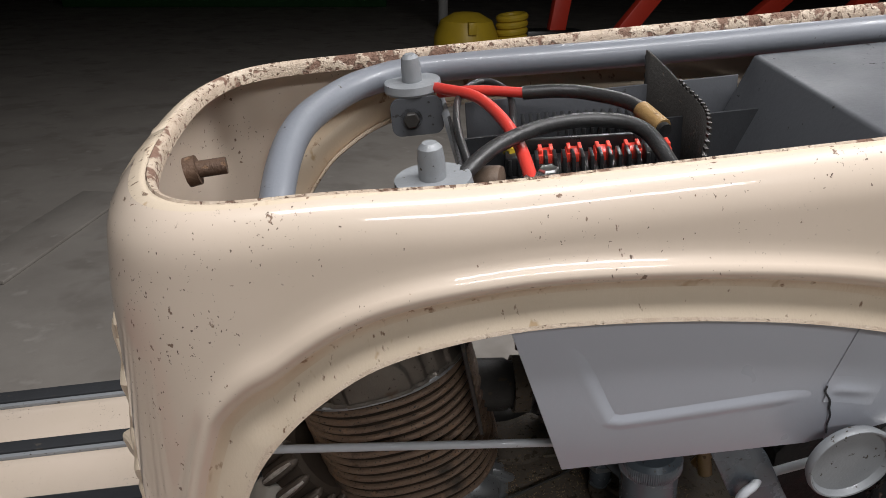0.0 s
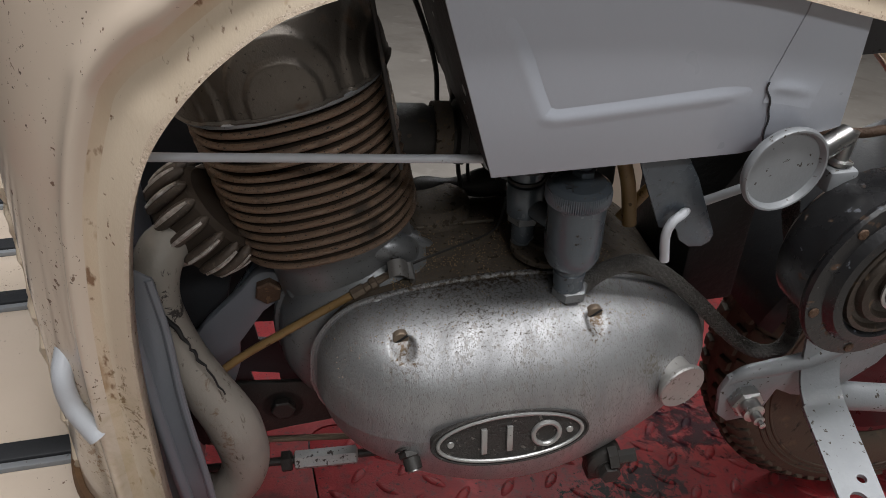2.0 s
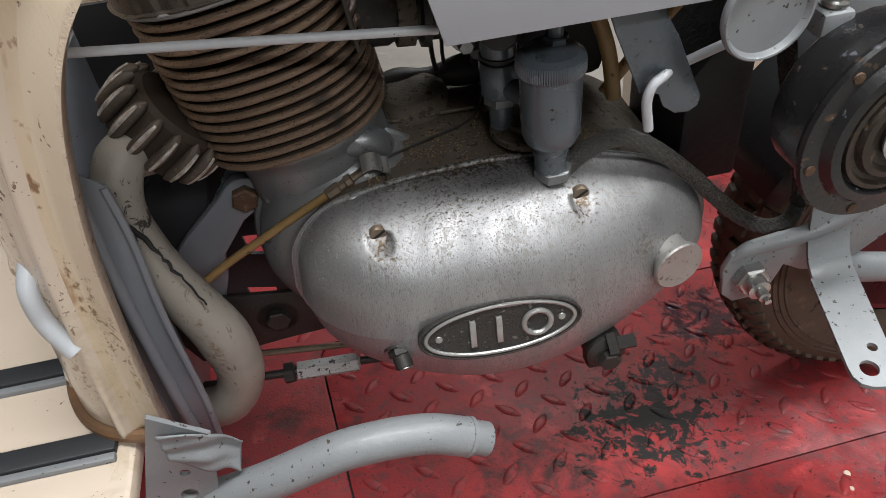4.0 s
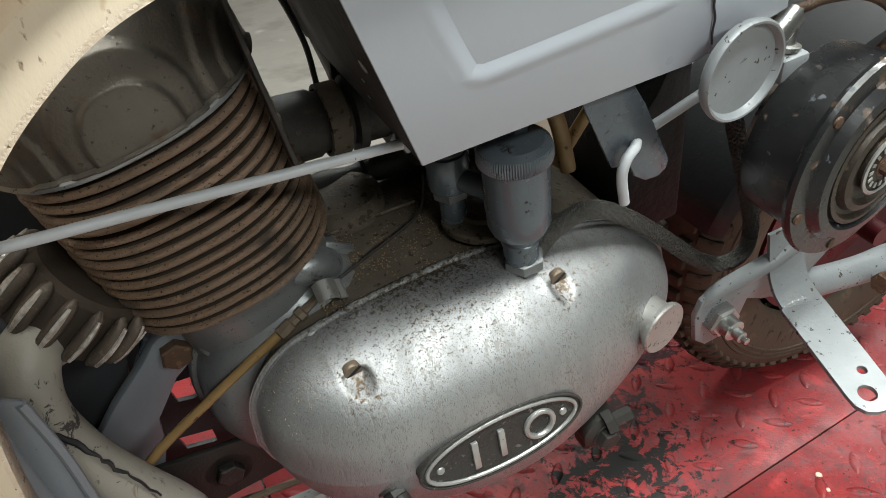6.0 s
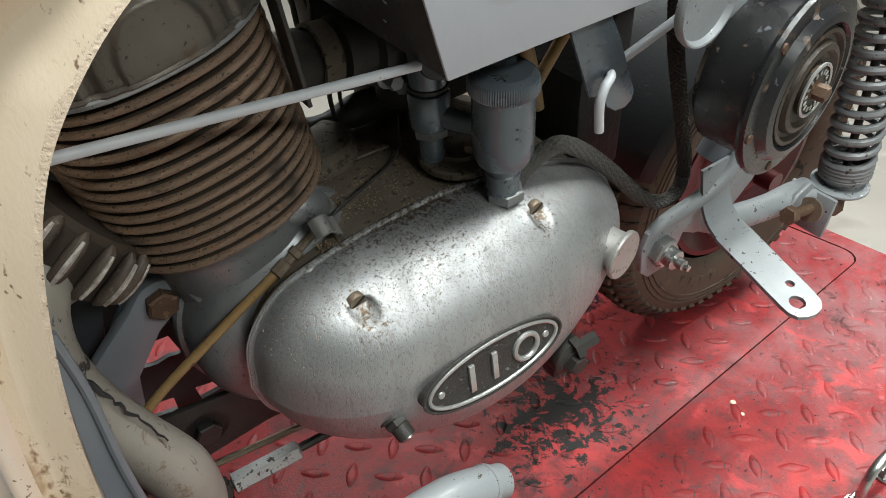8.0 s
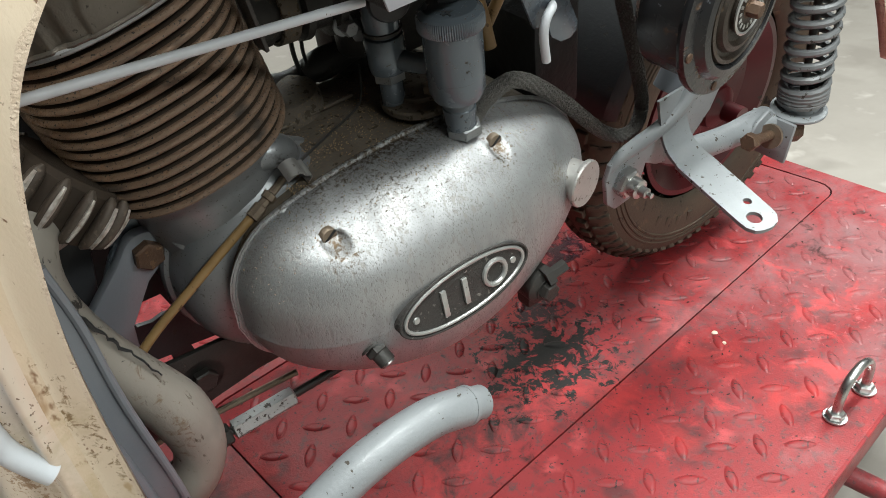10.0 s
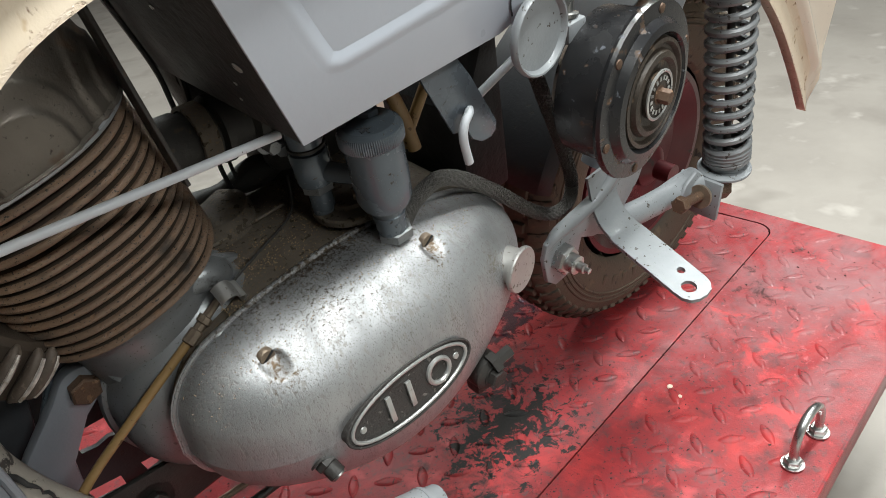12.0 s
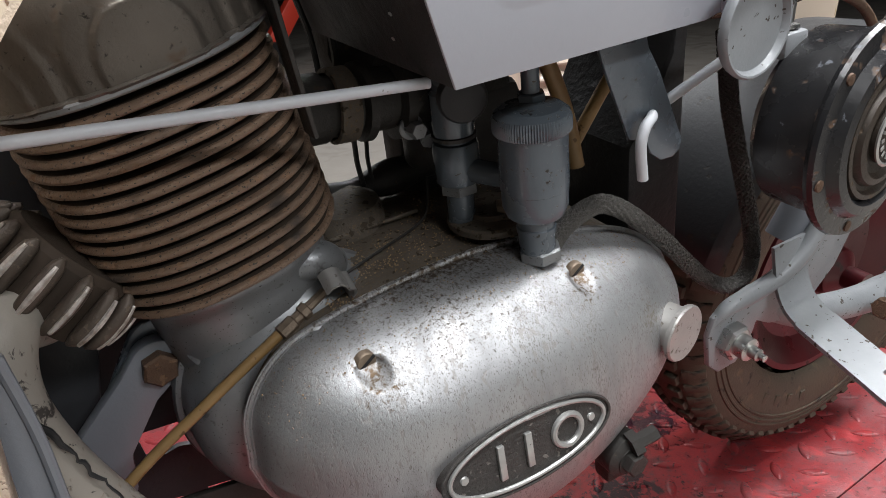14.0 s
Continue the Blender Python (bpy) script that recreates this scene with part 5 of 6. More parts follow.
part("seat_bolt", join(hexbolt(0.0105, 0.011, along((0.508, -0.034, -0.163), (0.487, -0.034, -0.157))), lathe([(0.006, -0.04), (0.006, 0), (0, 0)], 14, along((0.508, -0.034, -0.163), (0.487, -0.034, -0.157)))), RUST, swing)
part("seat_washer", lathe([(0.014, 0), (0.0145, 0.001), (0.0145, 0.005), (0, 0.005)], 24, along((0.548, -0.034, -0.176), (0.527, -0.034, -0.17))), SCREW, swing)
part("seat_bolt", lathe([(0.012, 0), (0.0145, 0.002), (0.0145, 0.022), (0.012, 0.025), (0, 0.025)], 8, along((0.578, -0.03, -0.186), (0.6, -0.034, -0.194))), RUST, swing)
# foot rest bracket reaching out sideways
br = thing("foot_rest_bracket", "flat silver bracket with two holes", "bracket")
bm = slab([(-0.02, 0.04), (0.02, 0.04), (0.02, 0.05), (0.019, 0.132), (0.0175, 0.141), (0.012, 0.148), (0.004, 0.151), (-0.006, 0.151), (-0.0135, 0.148), (-0.018, 0.141), (-0.019, 0.132), (-0.02, 0.045)], 0.0042, [circle(-0.003, 0.134, 0.0075, 16), circle(0.006, 0.114, 0.0042, 14)], m=at(0.3915, -0.003, -0.116) @ Matrix.Rotation(radians(-13.2), 4, "Z") @ Matrix.Rotation(radians(4.8), 4, "X") @ Matrix.Diagonal((1, -1, 1, 1)))
part("plate", bm, SILVER, br)
part("riser", ribbon([(0.0, -0.062), (-0.006, -0.085), (-0.011, -0.1), (-0.021, -0.112), (-0.034, -0.1175), (-0.046, -0.1195)], 0.0042, 0.04, Matrix(((0.23, 0.0, 1, 0.374), (1, 0, 0, 0), (0, 1, 0, 0.0), (0, 0, 0, 1)))), SILVER, br)
# shock absorber
shock = thing("shock_absorber", "grey coil spring shock absorber", "shock absorber")
SPRING = surface("grey_spring_paint", (0.19, 0.196, 0.202), (0.13, 0.134, 0.138), 0.42, 0.1, 25, 0.7, 0.07, 260, spots=(0.05, 0.043, 0.036), spot_scale=150, spot_at=0.64)
S0, S1 = Vector((0.608, -0.03, -0.162)), Vector((0.6, -0.012, 0.11))
ax = (S1 - S0).normalized()
sx_ = ax.orthogonal().normalized()
sy_ = ax.cross(sx_)
turns, pts = 20, []
for i in range(turns * 16 + 1):
    f = i / (turns * 16)
    a = 2 * math.pi * turns * f
    g = (0.34 * f if f < 0.22 else 0.0748 + (f - 0.22) * 1.306 if f < 0.86 else 0.9106 + (f - 0.86) * 0.62)
    pts.append(S0 + (S1 - S0) * (0.02 + 0.95 * g) + 0.024 * (math.cos(a) * sx_ + math.sin(a) * sy_))
part("coil_spring", sweep(pts, 0.0046, 8), SPRING, shock)
part("damper_rod", sweep([S0, S1], 0.0045, 12), DULL, shock)
part("lower_cup", lathe([(0.018, -0.006), (0.021, -0.004), (0.021, 0.006), (0, 0.006)], 28, along(S0, S1)), SILVER, shock)
part("upper_cup", lathe([(0.029, -0.02), (0.029, 0.008), (0.02, 0.02), (0, 0.02)], 28, along(S1, S1 + ax)), GREY_DARK, shock)
part("strut_tube", sweep([Vector((0.42, 0.02, -0.08)), Vector((0.56, 0.0, 0.16))], 0.02, 14), GREY, frame_thing)
# rear wheel
WC = Vector((0.649, 0.15, -0.245))
wheel = thing("rear_wheel", "dusty black tyre on a dark red rim", "wheel")
WM = Matrix.Translation(WC) @ Matrix.Rotation(radians(90), 4, "X")
RT = 0.2585
SIDE = [(0.112, 0.036), (0.108, 0.042), (0.1, 0.046), (0.085, 0.05), (0.068, 0.0525), (0.0615, 0.0528), (0.0605, 0.0545), (0.0585, 0.0545), (0.0575, 0.0528), (0.0545, 0.0527), (0.0535, 0.0543), (0.0515, 0.0543), (0.0505, 0.0525),
        (0.0475, 0.0522), (0.0465, 0.0536), (0.0445, 0.0534), (0.0435, 0.0515), (0.036, 0.0498), (0.028, 0.0465), (0.02, 0.041), (0.0135, 0.03), (0.0095, 0.015), (0.0085, 0.0)]
prof = [(RT - d, -y) for d, y in SIDE] + [(RT - d, y) for d, y in reversed(SIDE[:-1])]
tyre = part("tyre", lathe(prof, 96, WM, False), RUBBER, wheel)


def lug(y0, d0, y1, d1, half_w, high):
    """A tread block from (width, depth) to (width, depth) across the tyre's section."""
    L = math.hypot(y1 - y0, d1 - d0)
    ang = math.atan2(-(d1 - d0), y1 - y0)
    m_ = Matrix(((math.cos(ang), 0, math.sin(ang), RT - (d0 + d1) / 2), (0, 1, 0, 0), (-math.sin(ang), 0, math.cos(ang), (y0 + y1) / 2), (0, 0, 0, 1)))
    b_ = box(-0.004, -half_w, -L / 2, high, half_w, L / 2, 0.0016)
    for v in b_.verts:
        if v.co.x > 0:
            v.co.y *= 0.86
    b_.transform(m_)
    return finish("tread_block", b_, RUBBER)


LUGS = [(lug(0.0285, 0.0145, 0.0485, 0.034, 0.0068, 0.0058), 0.0, 64), (lug(0.010, 0.0088, 0.0265, 0.0122, 0.0078, 0.0062), 0.5, 64)]
for s in (-1, 1):
    for me_, off, cnt in LUGS:
        for k in range(cnt):
            ob = new("tread_block", me_)
            ob.parent = tyre
            ob.matrix_basis = WM @ Matrix.Rotation(2 * math.pi * (k + off) / cnt, 4, "Z") @ (Matrix.Identity(4) if s > 0 else Matrix.Rotation(math.pi, 4, "X"))
for k in range(4):  # plain raised marks on the side wall
    a = radians(232 + k * 9)
    part("raised_mark", box(RT - 0.088, -0.0055, 0.0475, RT - 0.069, 0.0055, 0.0518, 0.0012, WM @ Matrix.Rotation(a, 4, "Z")), RUBBER, tyre)
part("rim", lathe([(0.132, -0.04), (0.14, -0.04), (0.14, -0.034), (0.12, -0.03), (0.1, -0.01), (0.1, 0.01), (0.12, 0.03), (0.14, 0.034), (0.14, 0.04), (0.132, 0.04), (0.095, 0.012), (0.095, -0.012)], 56, WM, False), WHEEL_RED, wheel)
part("disc", lathe([(0.0, 0.02), (0.04, 0.022), (0.06, 0.012), (0.115, 0.02), (0.115, 0.014), (0, 0.012)], 48, WM), WHEEL_RED, wheel)
part("hub", lathe([(0.02, 0.0), (0.034, 0.03), (0.03, 0.05), (0.014, 0.06), (0.014, 0.085), (0, 0.085)], 32, WM), WHEEL_RED, wheel)
# inner mudguard, dark
guard = []
for i in range(17):
    a = radians(60 + i * 6)
    guard.append((math.cos(a), math.sin(a)))
bm = bmesh.new()
rows = []
for c, s in guard:
    rows.append([bm.verts.new(WC + Vector((c * r, y, s * r))) for r, y in ((0.27, -0.075), (0.285, -0.066), (0.29, 0.0), (0.285, 0.066), (0.27, 0.075))])
for p, q in zip(rows, rows[1:]):
    for i in range(4):
        bm.faces.new((p[i], p[i + 1], q[i + 1], q[i]))
thicken(part("mudguard", bm, GREY_DARK, frame_thing, "dark grey inner mudguard"), 0.002)
part("rear_bulkhead", slab([(0.285, -0.08), (0.345, -0.08), (0.345, 0.1), (0.36, 0.3), (0.348, 0.3), (0.33, 0.1), (0.31, 0.06), (0.285, 0.03)], 0.12, bevel=0.004, m=at(0, 0.08, 0) @ FACE), BOX_SIDE, frame_thing)

# stub of a pipe at the bottom
stub = thing("stand_foot", "pale grey bent tube with an open end", "tube")
part("tube", sweep(smooth_line([(-0.22, -0.07, -0.2), (-0.13, -0.088, -0.16), (-0.06, -0.09, -0.137), (0.0, -0.09, -0.1385), (0.04, -0.09, -0.157)], 8), 0.0165, 20, hollow=0.86), SILVER, stub)
part("worn_end", sweep([Vector((0.0375, -0.09, -0.1555)), Vector((0.0408, -0.09, -0.1575))], 0.0169, 24, hollow=0.86), SILVER, stub)
# black clamp under the cover
clamp = thing("brake_pivot", "black greasy pivot clamp with bolts under the engine", "clamp")
part("body", lathe([(0.013, 0), (0.018, 0.003), (0.018, 0.02), (0.012, 0.024), (0, 0.024)], 24, at(0.178, -0.018, -0.155) @ OUT), DULL, clamp)
part("arm", box(0.163, -0.034, -0.18, 0.184, -0.016, -0.15, 0.004), DULL, clamp)
part("stud", lathe([(0.011, 0), (0.011, 0.008), (0.0065, 0.009), (0.0065, 0.024), (0, 0.025)], 6, along((0.178, -0.04, -0.143), (0.22, -0.046, -0.135))), DULL, clamp)
part("clamp_nut", hexbolt(0.01, 0.008, at(0.178, -0.043, -0.155) @ OUT, 0.012), DULL, clamp)
# turnbuckle rod on the deck side
tb = thing("brake_rod", "thin brown rod with a long adjuster nut under the engine", "rod")
part("bar", sweep([Vector((-0.21, 0.1, -0.243)), Vector((0.12, 0.082, -0.248))], 0.0045, 10), DULL, tb)
part("adjuster", lathe([(0.006, 0), (0.0105, 0.0015), (0.0105, 0.066), (0.006, 0.068)], 6, along((-0.112, 0.094, -0.2445), (-0.048, 0.0905, -0.2455))), WORN_NUT, tb, "worn pale grey adjuster nut")
part("lock_nut", hexbolt(0.0115, 0.011, along((-0.125, 0.0945, -0.2443), (-0.112, 0.094, -0.2445))), DULL, tb)
part("second_bar", sweep([Vector((-0.2, 0.12, -0.225)), Vector((-0.03, 0.105, -0.235))], 0.0035, 8), SCREW, tb)
# ---------- inside the body's opening ----------
reg = thing("charge_regulator", "black finned regulator box with orange-red fuse blocks", "regulator", BIKE @ at(0.113, 0.15, 0.3) @ Matrix.Rotation(radians(-7), 4, "Z"))
part("case", box(-0.058, -0.052, 0.0, 0.06, 0.052, 0.027, 0.004), PLASTIC, reg)
for k in range(17):
    for y0, y1 in ((-0.052, -0.034), (0.006, 0.05)):
        part("cooling_fin", box(-0.056 + k * 0.0068, y0, 0.027, -0.0532 + k * 0.0068, y1, 0.04, 0.0006), PLASTIC, reg)
for k in range(5):
    x0 = -0.033 + k * 0.0222
    part("fuse_block", join(box(x0, -0.031, 0.024, x0 + 0.0135, -0.014, 0.034, 0.0012), box(x0 + 0.001, -0.029, 0.033, x0 + 0.004, -0.016, 0.0375, 0.0006),
                            box(x0 + 0.0095, -0.029, 0.033, x0 + 0.0125, -0.016, 0.0375, 0.0006)), RED_PART, reg)
part("rail", box(-0.05, -0.011, 0.026, 0.05, -0.006, 0.0395, 0.001), PLASTIC, reg)
part("end_block", box(0.046, -0.05, 0.026, 0.06, -0.033, 0.041, 0.002), PLASTIC, reg)
part("end_block", box(-0.058, -0.05, 0.026, -0.044, -0.033, 0.041, 0.002), PLASTIC, reg)
part("cable_lug", sweep([Vector((-0.056, -0.018, 0.036)), Vector((-0.05, -0.04, 0.04))], 0.005, 10), YELLOW, reg, "small yellow cable lug")
part("inner_panel", box(0.03, 0.212, 0.27, 0.27, 0.2145, 0.352, 0.001), SHEET, frame_thing)
part("rubber_bush", lathe([(0.006, -0.011), (0.0105, -0.011), (0.011, -0.009), (0.011, 0.009), (0.0105, 0.011), (0.006, 0.011)], 24, along((0.028, 0.046, 0.352), (0.04, 0.041, 0.353))), RUBBER_BROWN, frame_thing, "brown rubber bush")
tray = part("battery_tray", box(0.03, 0.03, 0.285, 0.26, 0.235, 0.295, 0.003), GREY_DARK, frame_thing)
rear_box = part("rear_box", slab([(0.279, 0.37), (0.55, 0.37), (0.55, 0.2), (0.2, 0.2)], 0.19, bevel=0.003, m=at(0, 0.018, 0) @ FACE), SHEET, frame_thing, "grey sheet steel box behind the opening")
part("slot", slab(circle(0, 0, 0.004, 16, 0.009), 0.002, m=at(0.246, 0.069, 0.3045) @ Matrix.Rotation(radians(-65), 4, "Y")), PLASTIC, rear_box)
BAFFLE = smooth_line([(0.19, 0.216, 0.381), (0.199, 0.19, 0.371), (0.204, 0.165, 0.363), (0.2045, 0.125, 0.36), (0.194, 0.085, 0.36), (0.172, 0.036, 0.357)], 5)
bm = bmesh.new()
rows = [[bm.verts.new((p.x, p.y, z)) for z in (0.25, p.z)] for p in BAFFLE]
for p, q in zip(rows, rows[1:]):
    bm.faces.new((p[0], q[0], q[1], p[1]))
baffle = thicken(part("baffle", bm, DULL, frame_thing, "dark serrated sheet baffle"), 0.0022)
for q in BAFFLE[9:]:
    part("notch_tooth", box(-0.0012, -0.0022, -0.001, 0.0012, 0.0022, 0.0022, m=Matrix.Translation(q)), DULL, baffle)
for k in range(7):
    part("notch_tooth", box(-0.0015, -0.002, -0.0022, 0.0008, 0.002, 0.0022, m=at(0.19, 0.217, 0.374 - 0.008 * k)), DULL, baffle)
for nm, mat_, r, pts in (("red_cable", CABLE_RED, 0.0046, [(0.002, 0.215, 0.368), (0.012, 0.197, 0.371), (0.0383, 0.1583, 0.372), (0.0535, 0.084, 0.368), (0.057, 0.015, 0.352)]),
                         ("red_cable", CABLE_RED, 0.0042, [(0.008, 0.204, 0.366), (0.04, 0.187, 0.37), (0.077, 0.1676, 0.37)]),
                         ("black_cable", HOSE_BLACK, 0.0055, [(0.074, 0.169, 0.37), (0.1, 0.162, 0.371), (0.1222, 0.152, 0.37), (0.1492, 0.122, 0.368), (0.161, 0.082, 0.36)]),
                         ("black_cable", HOSE_BLACK, 0.0053, [(-0.004, 0.0, 0.355), (0.004, 0.012, 0.366), (0.0327, 0.0451, 0.375), (0.0707, 0.0687, 0.378), (0.1109, 0.0734, 0.377), (0.1372, 0.0564, 0.373), (0.1451, 0.0133, 0.36)]),
                         ("black_cable", HOSE_BLACK, 0.003, [(0.0205, 0.05, 0.352), (0.0165, 0.1204, 0.365), (0.0248, 0.1855, 0.368), (0.0473, 0.217, 0.368), (0.0649, 0.1872, 0.365), (0.0601, 0.1323, 0.355)])):
    c = thing(nm, ("thick red" if "red" in nm else "thick black") + " battery cable inside the body", "cable")
    part("sleeve", sweep(smooth_line(pts, 8), r, 12), mat_, c)
    if nm == "black_cable" and r == 0.0055:
        part("end_sleeve", sweep([Vector((0.153, 0.113, 0.3665)), Vector((0.1605, 0.086, 0.361))], 0.0068, 12), CABLE_YELLOW, c, "yellow end sleeve")
part("ground_strap", sweep([Vector((0.01, 0.262, 0.352)), Vector((0.014, 0.086, 0.352))], 0.004, 8, flat=0.25), SILVER, frame_thing, "thin pale strap")
part("terminal_bolt", hexbolt(0.008, 0.008, at(0.058, 0.03, 0.352), 0.012), STEEL, frame_thing)
part("terminal_bolt", hexbolt(0.007, 0.008, at(0.07, 0.045, 0.35), 0.01), STEEL, frame_thing)

# plates at the nose and the far side, black fillers and parts behind the engine
part("nose_bulkhead", box(-0.215, 0.0, -0.26, -0.21, 0.22, 0.12, 0.001), GREY, frame_thing)
# Stand-in plate for dark clutter, with gaps that show the red deck.
part("far_plate", slab([(-0.21, -0.26), (-0.06, -0.26), (-0.06, 0.14), (-0.21, 0.14)], 0.005, [[(-0.138, -0.122), (-0.104, -0.126), (-0.098, -0.154), (-0.11, -0.15), (-0.122, -0.152), (-0.136, -0.148)], [(-0.152, -0.194), (-0.121, -0.202), (-0.121, -0.221), (-0.15, -0.213)], [(-0.1, -0.204), (-0.0612, -0.213), (-0.0612, -0.222), (-0.098, -0.223)], [(-0.089, -0.237), (-0.0612, -0.233), (-0.0612, -0.242), (-0.082, -0.245)]], m=at(0, 0.185, 0) @ FACE), GREY_DARK, frame_thing, "dark plate with gaps, standing in for black parts")

# Filler block added to darken the bright gap behind the canister.
part("black_filler_block", box(0.118, 0.165, 0.0, 0.245, 0.205, 0.085, 0.014), DULL, engine)
part("gearbox_hump", lathe([(0.0, 0.014), (0.02, 0.013), (0.03, 0.008), (0.033, 0.0), (0.033, -0.02), (0, -0.02)], 28, at(0.055, 0.15, 0.026)), CASE, engine)
part("crossbar", sweep(smooth_line([(0.03, 0.165, 0.03), (0.075, 0.168, 0.031), (0.125, 0.165, 0.034), (0.18, 0.165, 0.03)], 6), lambda f: 0.012 + 0.003 * math.sin(14 * f), 16), DULL, engine, "oily black cross tube")
# Black slab added so no bright floor shows behind the carburettor.
part("black_filler_slab", slab([(0.083, 0.075), (0.078, 0.112), (0.072, 0.14), (0.08, 0.2), (0.1, 0.25), (0.235, 0.25), (0.235, 0.07), (0.15, 0.062)], 0.04, bevel=0.01, m=at(0, 0.168, 0) @ FACE), DULL, engine, "black slab filling the gap behind the carburettor")
# thin black wires behind the cylinder
for pts, r in (([(0.03, 0.13, 0.25), (0.048, 0.15, 0.2), (0.058, 0.155, 0.16), (0.058, 0.15, 0.13)], 0.0022), ([(0.05, 0.14, 0.24), (0.068, 0.15, 0.19), (0.074, 0.155, 0.15), (0.072, 0.155, 0.12)], 0.003),
               ([(0.07, 0.15, 0.105), (0.077, 0.155, 0.08), (0.079, 0.16, 0.055), (0.082, 0.16, 0.03)], 0.0022), ([(0.078, 0.15, 0.105), (0.087, 0.155, 0.08), (0.088, 0.16, 0.055), (0.09, 0.16, 0.03)], 0.0018)):
    part("wire", sweep(smooth_line(pts, 8), r, 8), HOSE_BLACK, engine)
# brown cable bent over the horn
part("brown_cable", sweep(smooth_line([(0.3, 0.02, 0.145), (0.351, 0.0, 0.147), (0.377, 0.0, 0.147), (0.412, 0.0, 0.14), (0.441, 0.0, 0.126), (0.46, 0.0, 0.108), (0.464, 0.0, 0.094), (0.452, 0.0, 0.085)], 8), 0.004, 12), RUST, frame_thing, "brown cable bent over the horn")
# brown pipes behind the canister
for pts, r in (([(0.165, 0.05, 0.16), (0.185, 0.055, 0.13), (0.2, 0.055, 0.09), (0.205, 0.05, 0.05)], 0.0062), ([(0.2, 0.06, 0.05), (0.25, 0.06, 0.11), (0.31, 0.06, 0.17)], 0.005)):
    part("fuel_pipe", sweep(smooth_line(pts, 8), r, 12), CABLE_YELLOW, engine, "brown yellowed fuel pipe")
# lower end of the cream leg: trim, pipe end, crumpled bracket
RUBBER_TRIM = surface("brown_rubber_edging", (0.2, 0.11, 0.055), (0.11, 0.06, 0.034), 0.5, 0, 40, 0.7, 0.1, 300)
trim_line = [shell_point(0.02 + (arch_uv[0][0] - 0.025) * i / 30, v_of(-0.121), 0.0015) for i in range(31)]
part("leg_trim", sweep(trim_line, 0.0062, 10), RUBBER_TRIM, scooter, "brown rubber edging under the cream leg")
part("pipe_end", sweep(smooth_line([(-0.233, -0.02, 0.056), (-0.2375, -0.034, 0.04), (-0.2375, -0.0385, 0.016), (-0.2305, -0.0435, -0.003), (-0.2255, -0.047, -0.012)], 8), 0.0072, 16, hollow=0.8), PALE_ROD, scooter, "pale worn pipe end at the leg")
bk_ = part("foot_bracket", slab([(-0.1885, -0.0535), (-0.152, -0.0875), (-0.1705, -0.18), (-0.185, -0.25), (-0.25, -0.24), (-0.226, -0.163)], 0.004, [circle(-0.1834, -0.1274, 0.0042, 14), circle(-0.1889, -0.1568, 0.0068, 18)], m=at(0, -0.085, 0) @ FACE), SILVER, scooter, "pale flat sheet bracket with two holes")
edge_a = smooth_line([(-0.186, -0.0915, -0.068), (-0.17, -0.0925, -0.07), (-0.155, -0.09, -0.08), (-0.143, -0.081, -0.096), (-0.136, -0.077, -0.116)], 6)
edge_b = smooth_line([(-0.186, -0.0915, -0.1), (-0.174, -0.0915, -0.112), (-0.162, -0.091, -0.124), (-0.152, -0.085, -0.136), (-0.146, -0.084, -0.15)], 6)
bm = bmesh.new()
rows = []
for i, (a, b) in enumerate(zip(edge_a, edge_b)):
    f = i / (len(edge_a) - 1)
    rows.append([bm.verts.new(a.lerp(b, w / 16) - Vector((0, (0.0035 * f * math.cos(math.pi * (2.3 * w / 16 + 0.5 * f)) + 0.0012 * math.sin(9 * f + w)), 0))) for w in range(17)])
for p, q in zip(rows, rows[1:]):
    for i in range(16):
        bm.faces.new((p[i], p[i + 1], q[i + 1], q[i]))
thicken(part("crumpled_edge", bm, SILVER, bk_, "", 60), 0.0015)
# second grey arm behind the engine mount
part("rear_arm", slab([(-0.16, 0.03), (-0.13, 0.02), (-0.16, -0.09), (-0.215, -0.14), (-0.215, -0.03)], 0.01, bevel=0.003, m=at(0, 0.135, 0) @ FACE), GREY_DARK, frame_thing)
part("mount_lug", lathe([(0.0, -0.002), (0.012, 0), (0.0165, 0.005), (0.0165, 0.02), (0.012, 0.027), (0, 0.03)], 22, along((-0.089, 0.135, -0.03), (-0.08, 0.118, -0.055))), CASE_GREY, frame_thing)
part("wing_bolt", box(0.312, -0.034, 0.118, 0.335, -0.006, 0.136, 0.003, at(0, 0, 0)), SILVER, tool_box)
part("wing_screw", lathe([(0.009, 0), (0.009, 0.003), (0.005, 0.004), (0.005, 0.026), (0, 0.026)], 14, along((0.325, -0.022, 0.136), (0.329, -0.02, 0.165))), STEEL, tool_box)
# louvred cream panel standing behind the lift
lp = thing("louvred_panel", "cream sheet metal panel with pressed louvres", "panel", BIKE @ at(0.92, 0.92, 0) @ Matrix.Rotation(radians(-25), 4, "Z"))
part("sheet", slab([(-0.3, -1.0), (0.16, -1.0), (0.16, -0.16), (0.1, -0.12), (-0.25, -0.1), (-0.3, -0.2)], 0.006, bevel=0.002, m=FACE), CREAM, lp)
for k in range(6):
    part("louvre", sweep(smooth_line([(-0.1, -0.004, -0.33 + k * 0.034), (-0.02, -0.01, -0.328 + k * 0.034), (0.02, -0.004, -0.33 + k * 0.034)], 5), 0.011, 10, flat=0.6), CREAM, lp)
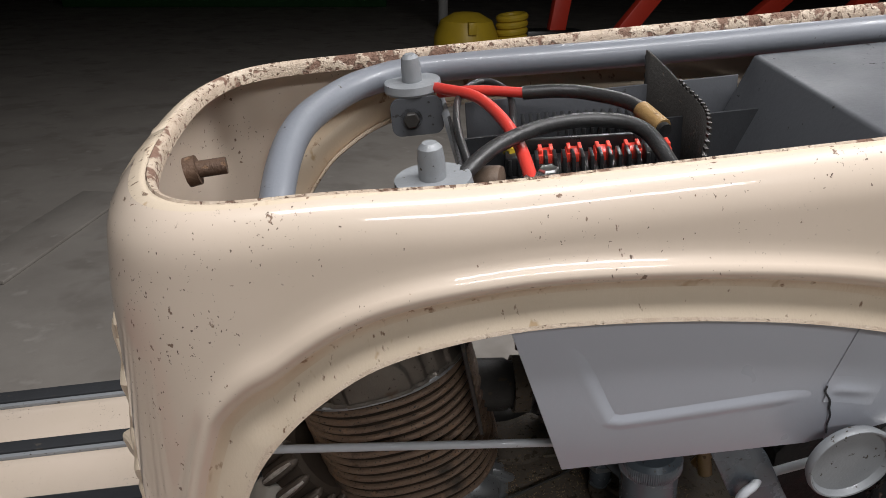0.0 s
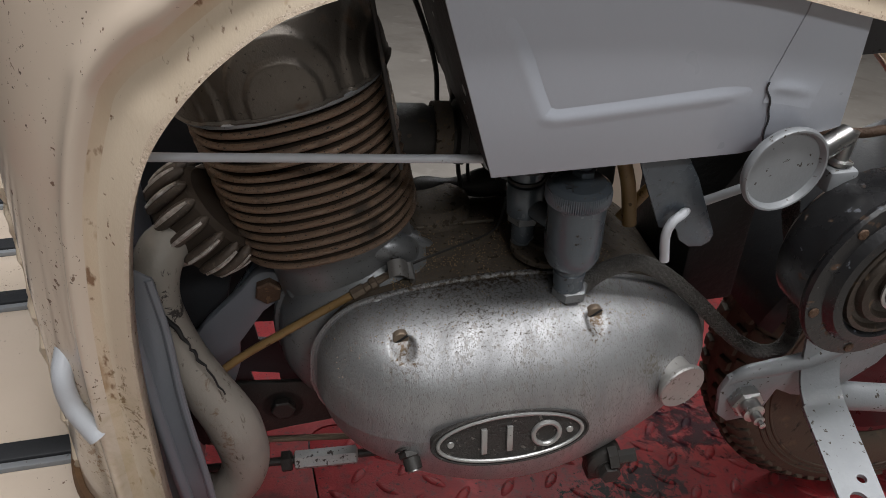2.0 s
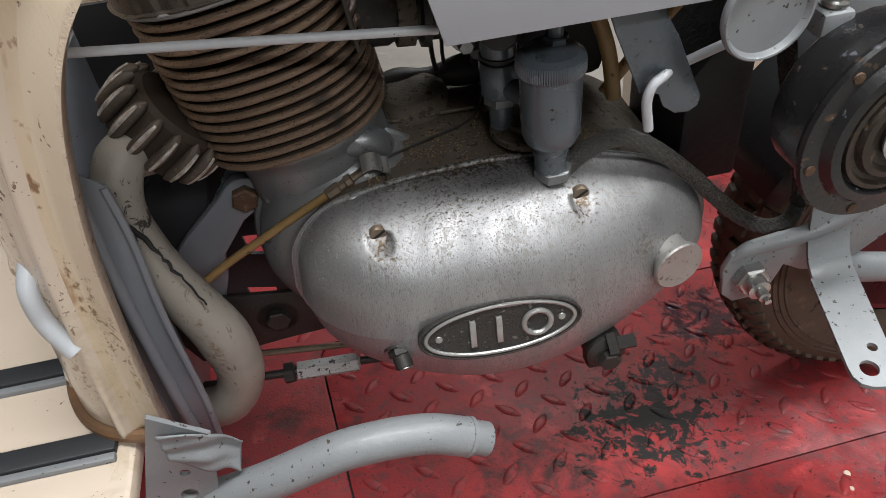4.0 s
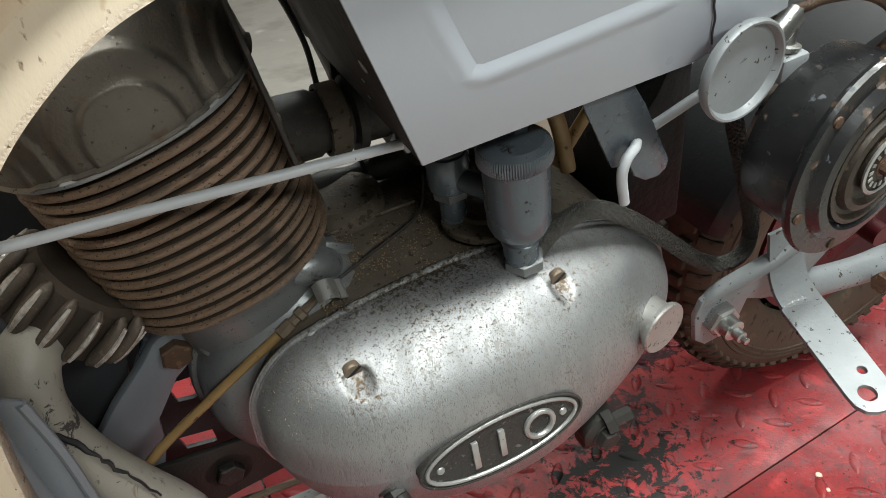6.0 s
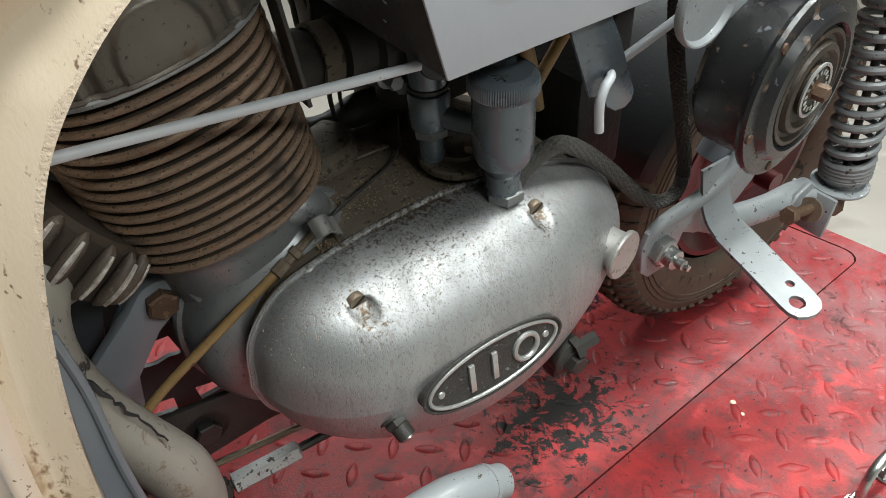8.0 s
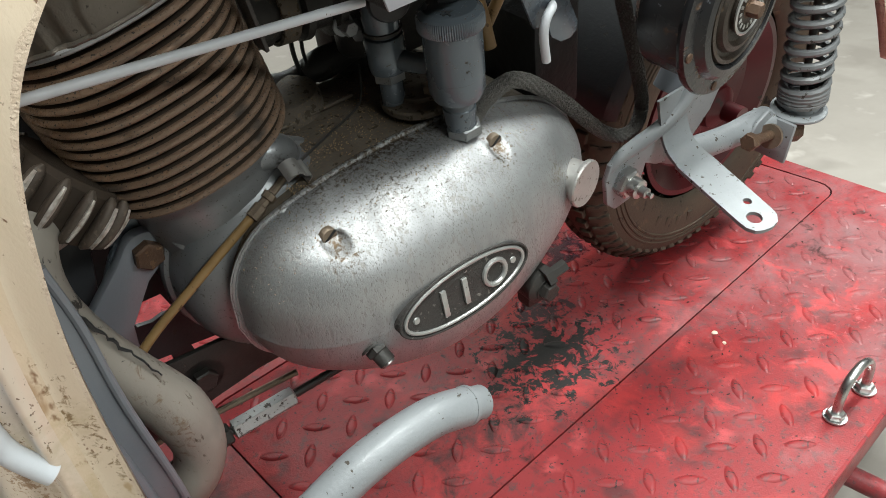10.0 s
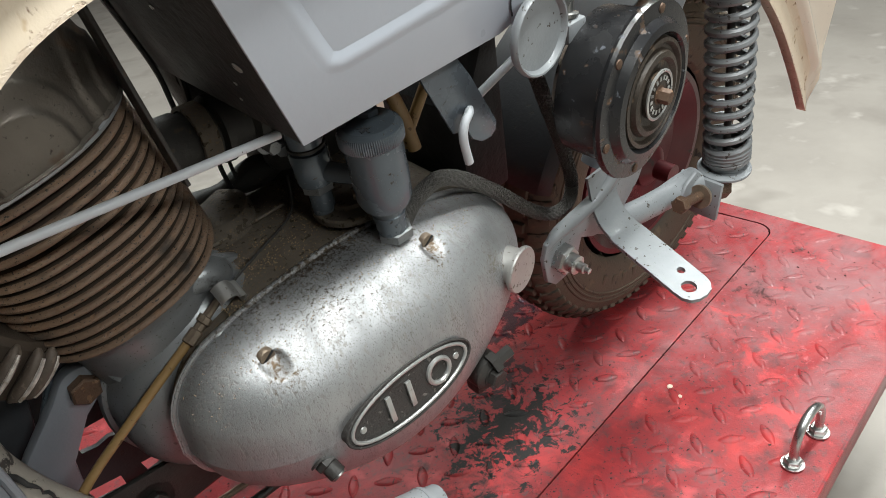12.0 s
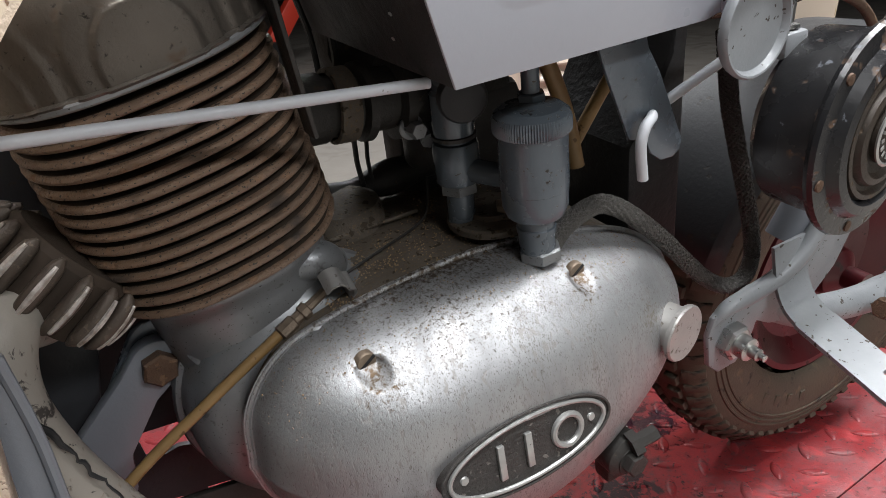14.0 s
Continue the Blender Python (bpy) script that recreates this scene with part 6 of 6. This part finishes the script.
# ---------- distance ----------
yel = thing("yellow_bin", "yellow rounded container with a ribbed hose", "container", pose(1.2, 6.0, GROUND))
part("body", lathe([(0.2, 0), (0.25, 0.05), (0.25, 0.2), (0.2, 0.32), (0.1, 0.375), (0, 0.385)], 32), YELLOW, yel)
part("latch", box(-0.03, -0.26, 0.24, 0.03, -0.2, 0.33, 0.006), YELLOW, yel)
coil = thing("hose_coil", "coiled yellow ribbed hose", "hose", pose(1.56, 6.0, GROUND))
for k in range(7):
    ring = [Vector((0.1 * math.cos(a), 0.1 * math.sin(a) - 0.0, 0.03 + k * 0.052 + 0.012 * math.cos(a))) for a in [2 * math.pi * i / 24 for i in range(25)]]
    part("turn", sweep(ring, 0.028, 8), YELLOW, coil)
tagged(part("green_block", box(-3.0, 10.4, GROUND, 1.0, 11.4, GROUND + 0.5, 0.02), GREEN), "dark green low block by the far side", "block")
tagged(part("pale_post", lathe([(0.05, 0), (0.05, 0.9), (0, 0.9)], 16, at(1.35, 8.0, GROUND)), PALE_WALL), "pale round post standing on the floor", "post")
for ox, oy, ang, hh in ((2.3, 6.0, 38, 0.75), (3.3, 6.1, 50, 0.8), (2.02, 6.4, 8, 0.6), (4.1, 6.0, 45, 0.8)):
    rk = thing("machine_frame", "orange-red painted steel machine frame", "frame", pose(ox, oy, GROUND), "orange frames")
    part("beam", box(-0.07, -0.05, 0, 0.07, 0.05, hh, 0.01, Matrix.Rotation(radians(ang), 4, "Y")), ORANGE, rk)
    part("foot", box(-0.25, -0.1, 0, 0.25, 0.1, 0.2, 0.02), PLASTIC, rk)
# things lying on the floor behind the footboard
tagged(part("floor_plank", box(-0.13, -0.4, 0, 0.06, 0.4, 0.012, 0.003), CONCRETE), "pale dusty board lying on the floor", "board").matrix_world = pose(-0.85, 2.65, GROUND, 0, 0, -14)
# ---------- the raised treads of the deck, one by one ----------
tread_mesh = finish("tread", tread(0, 0, 0), DECK, 60)
for cx, cy, ang in TREADS:
    ob = new("tread", tread_mesh)
    ob.parent = lift
    ob.matrix_basis = at(cx, cy, 0) @ Matrix.Rotation(ang, 4, "Z")
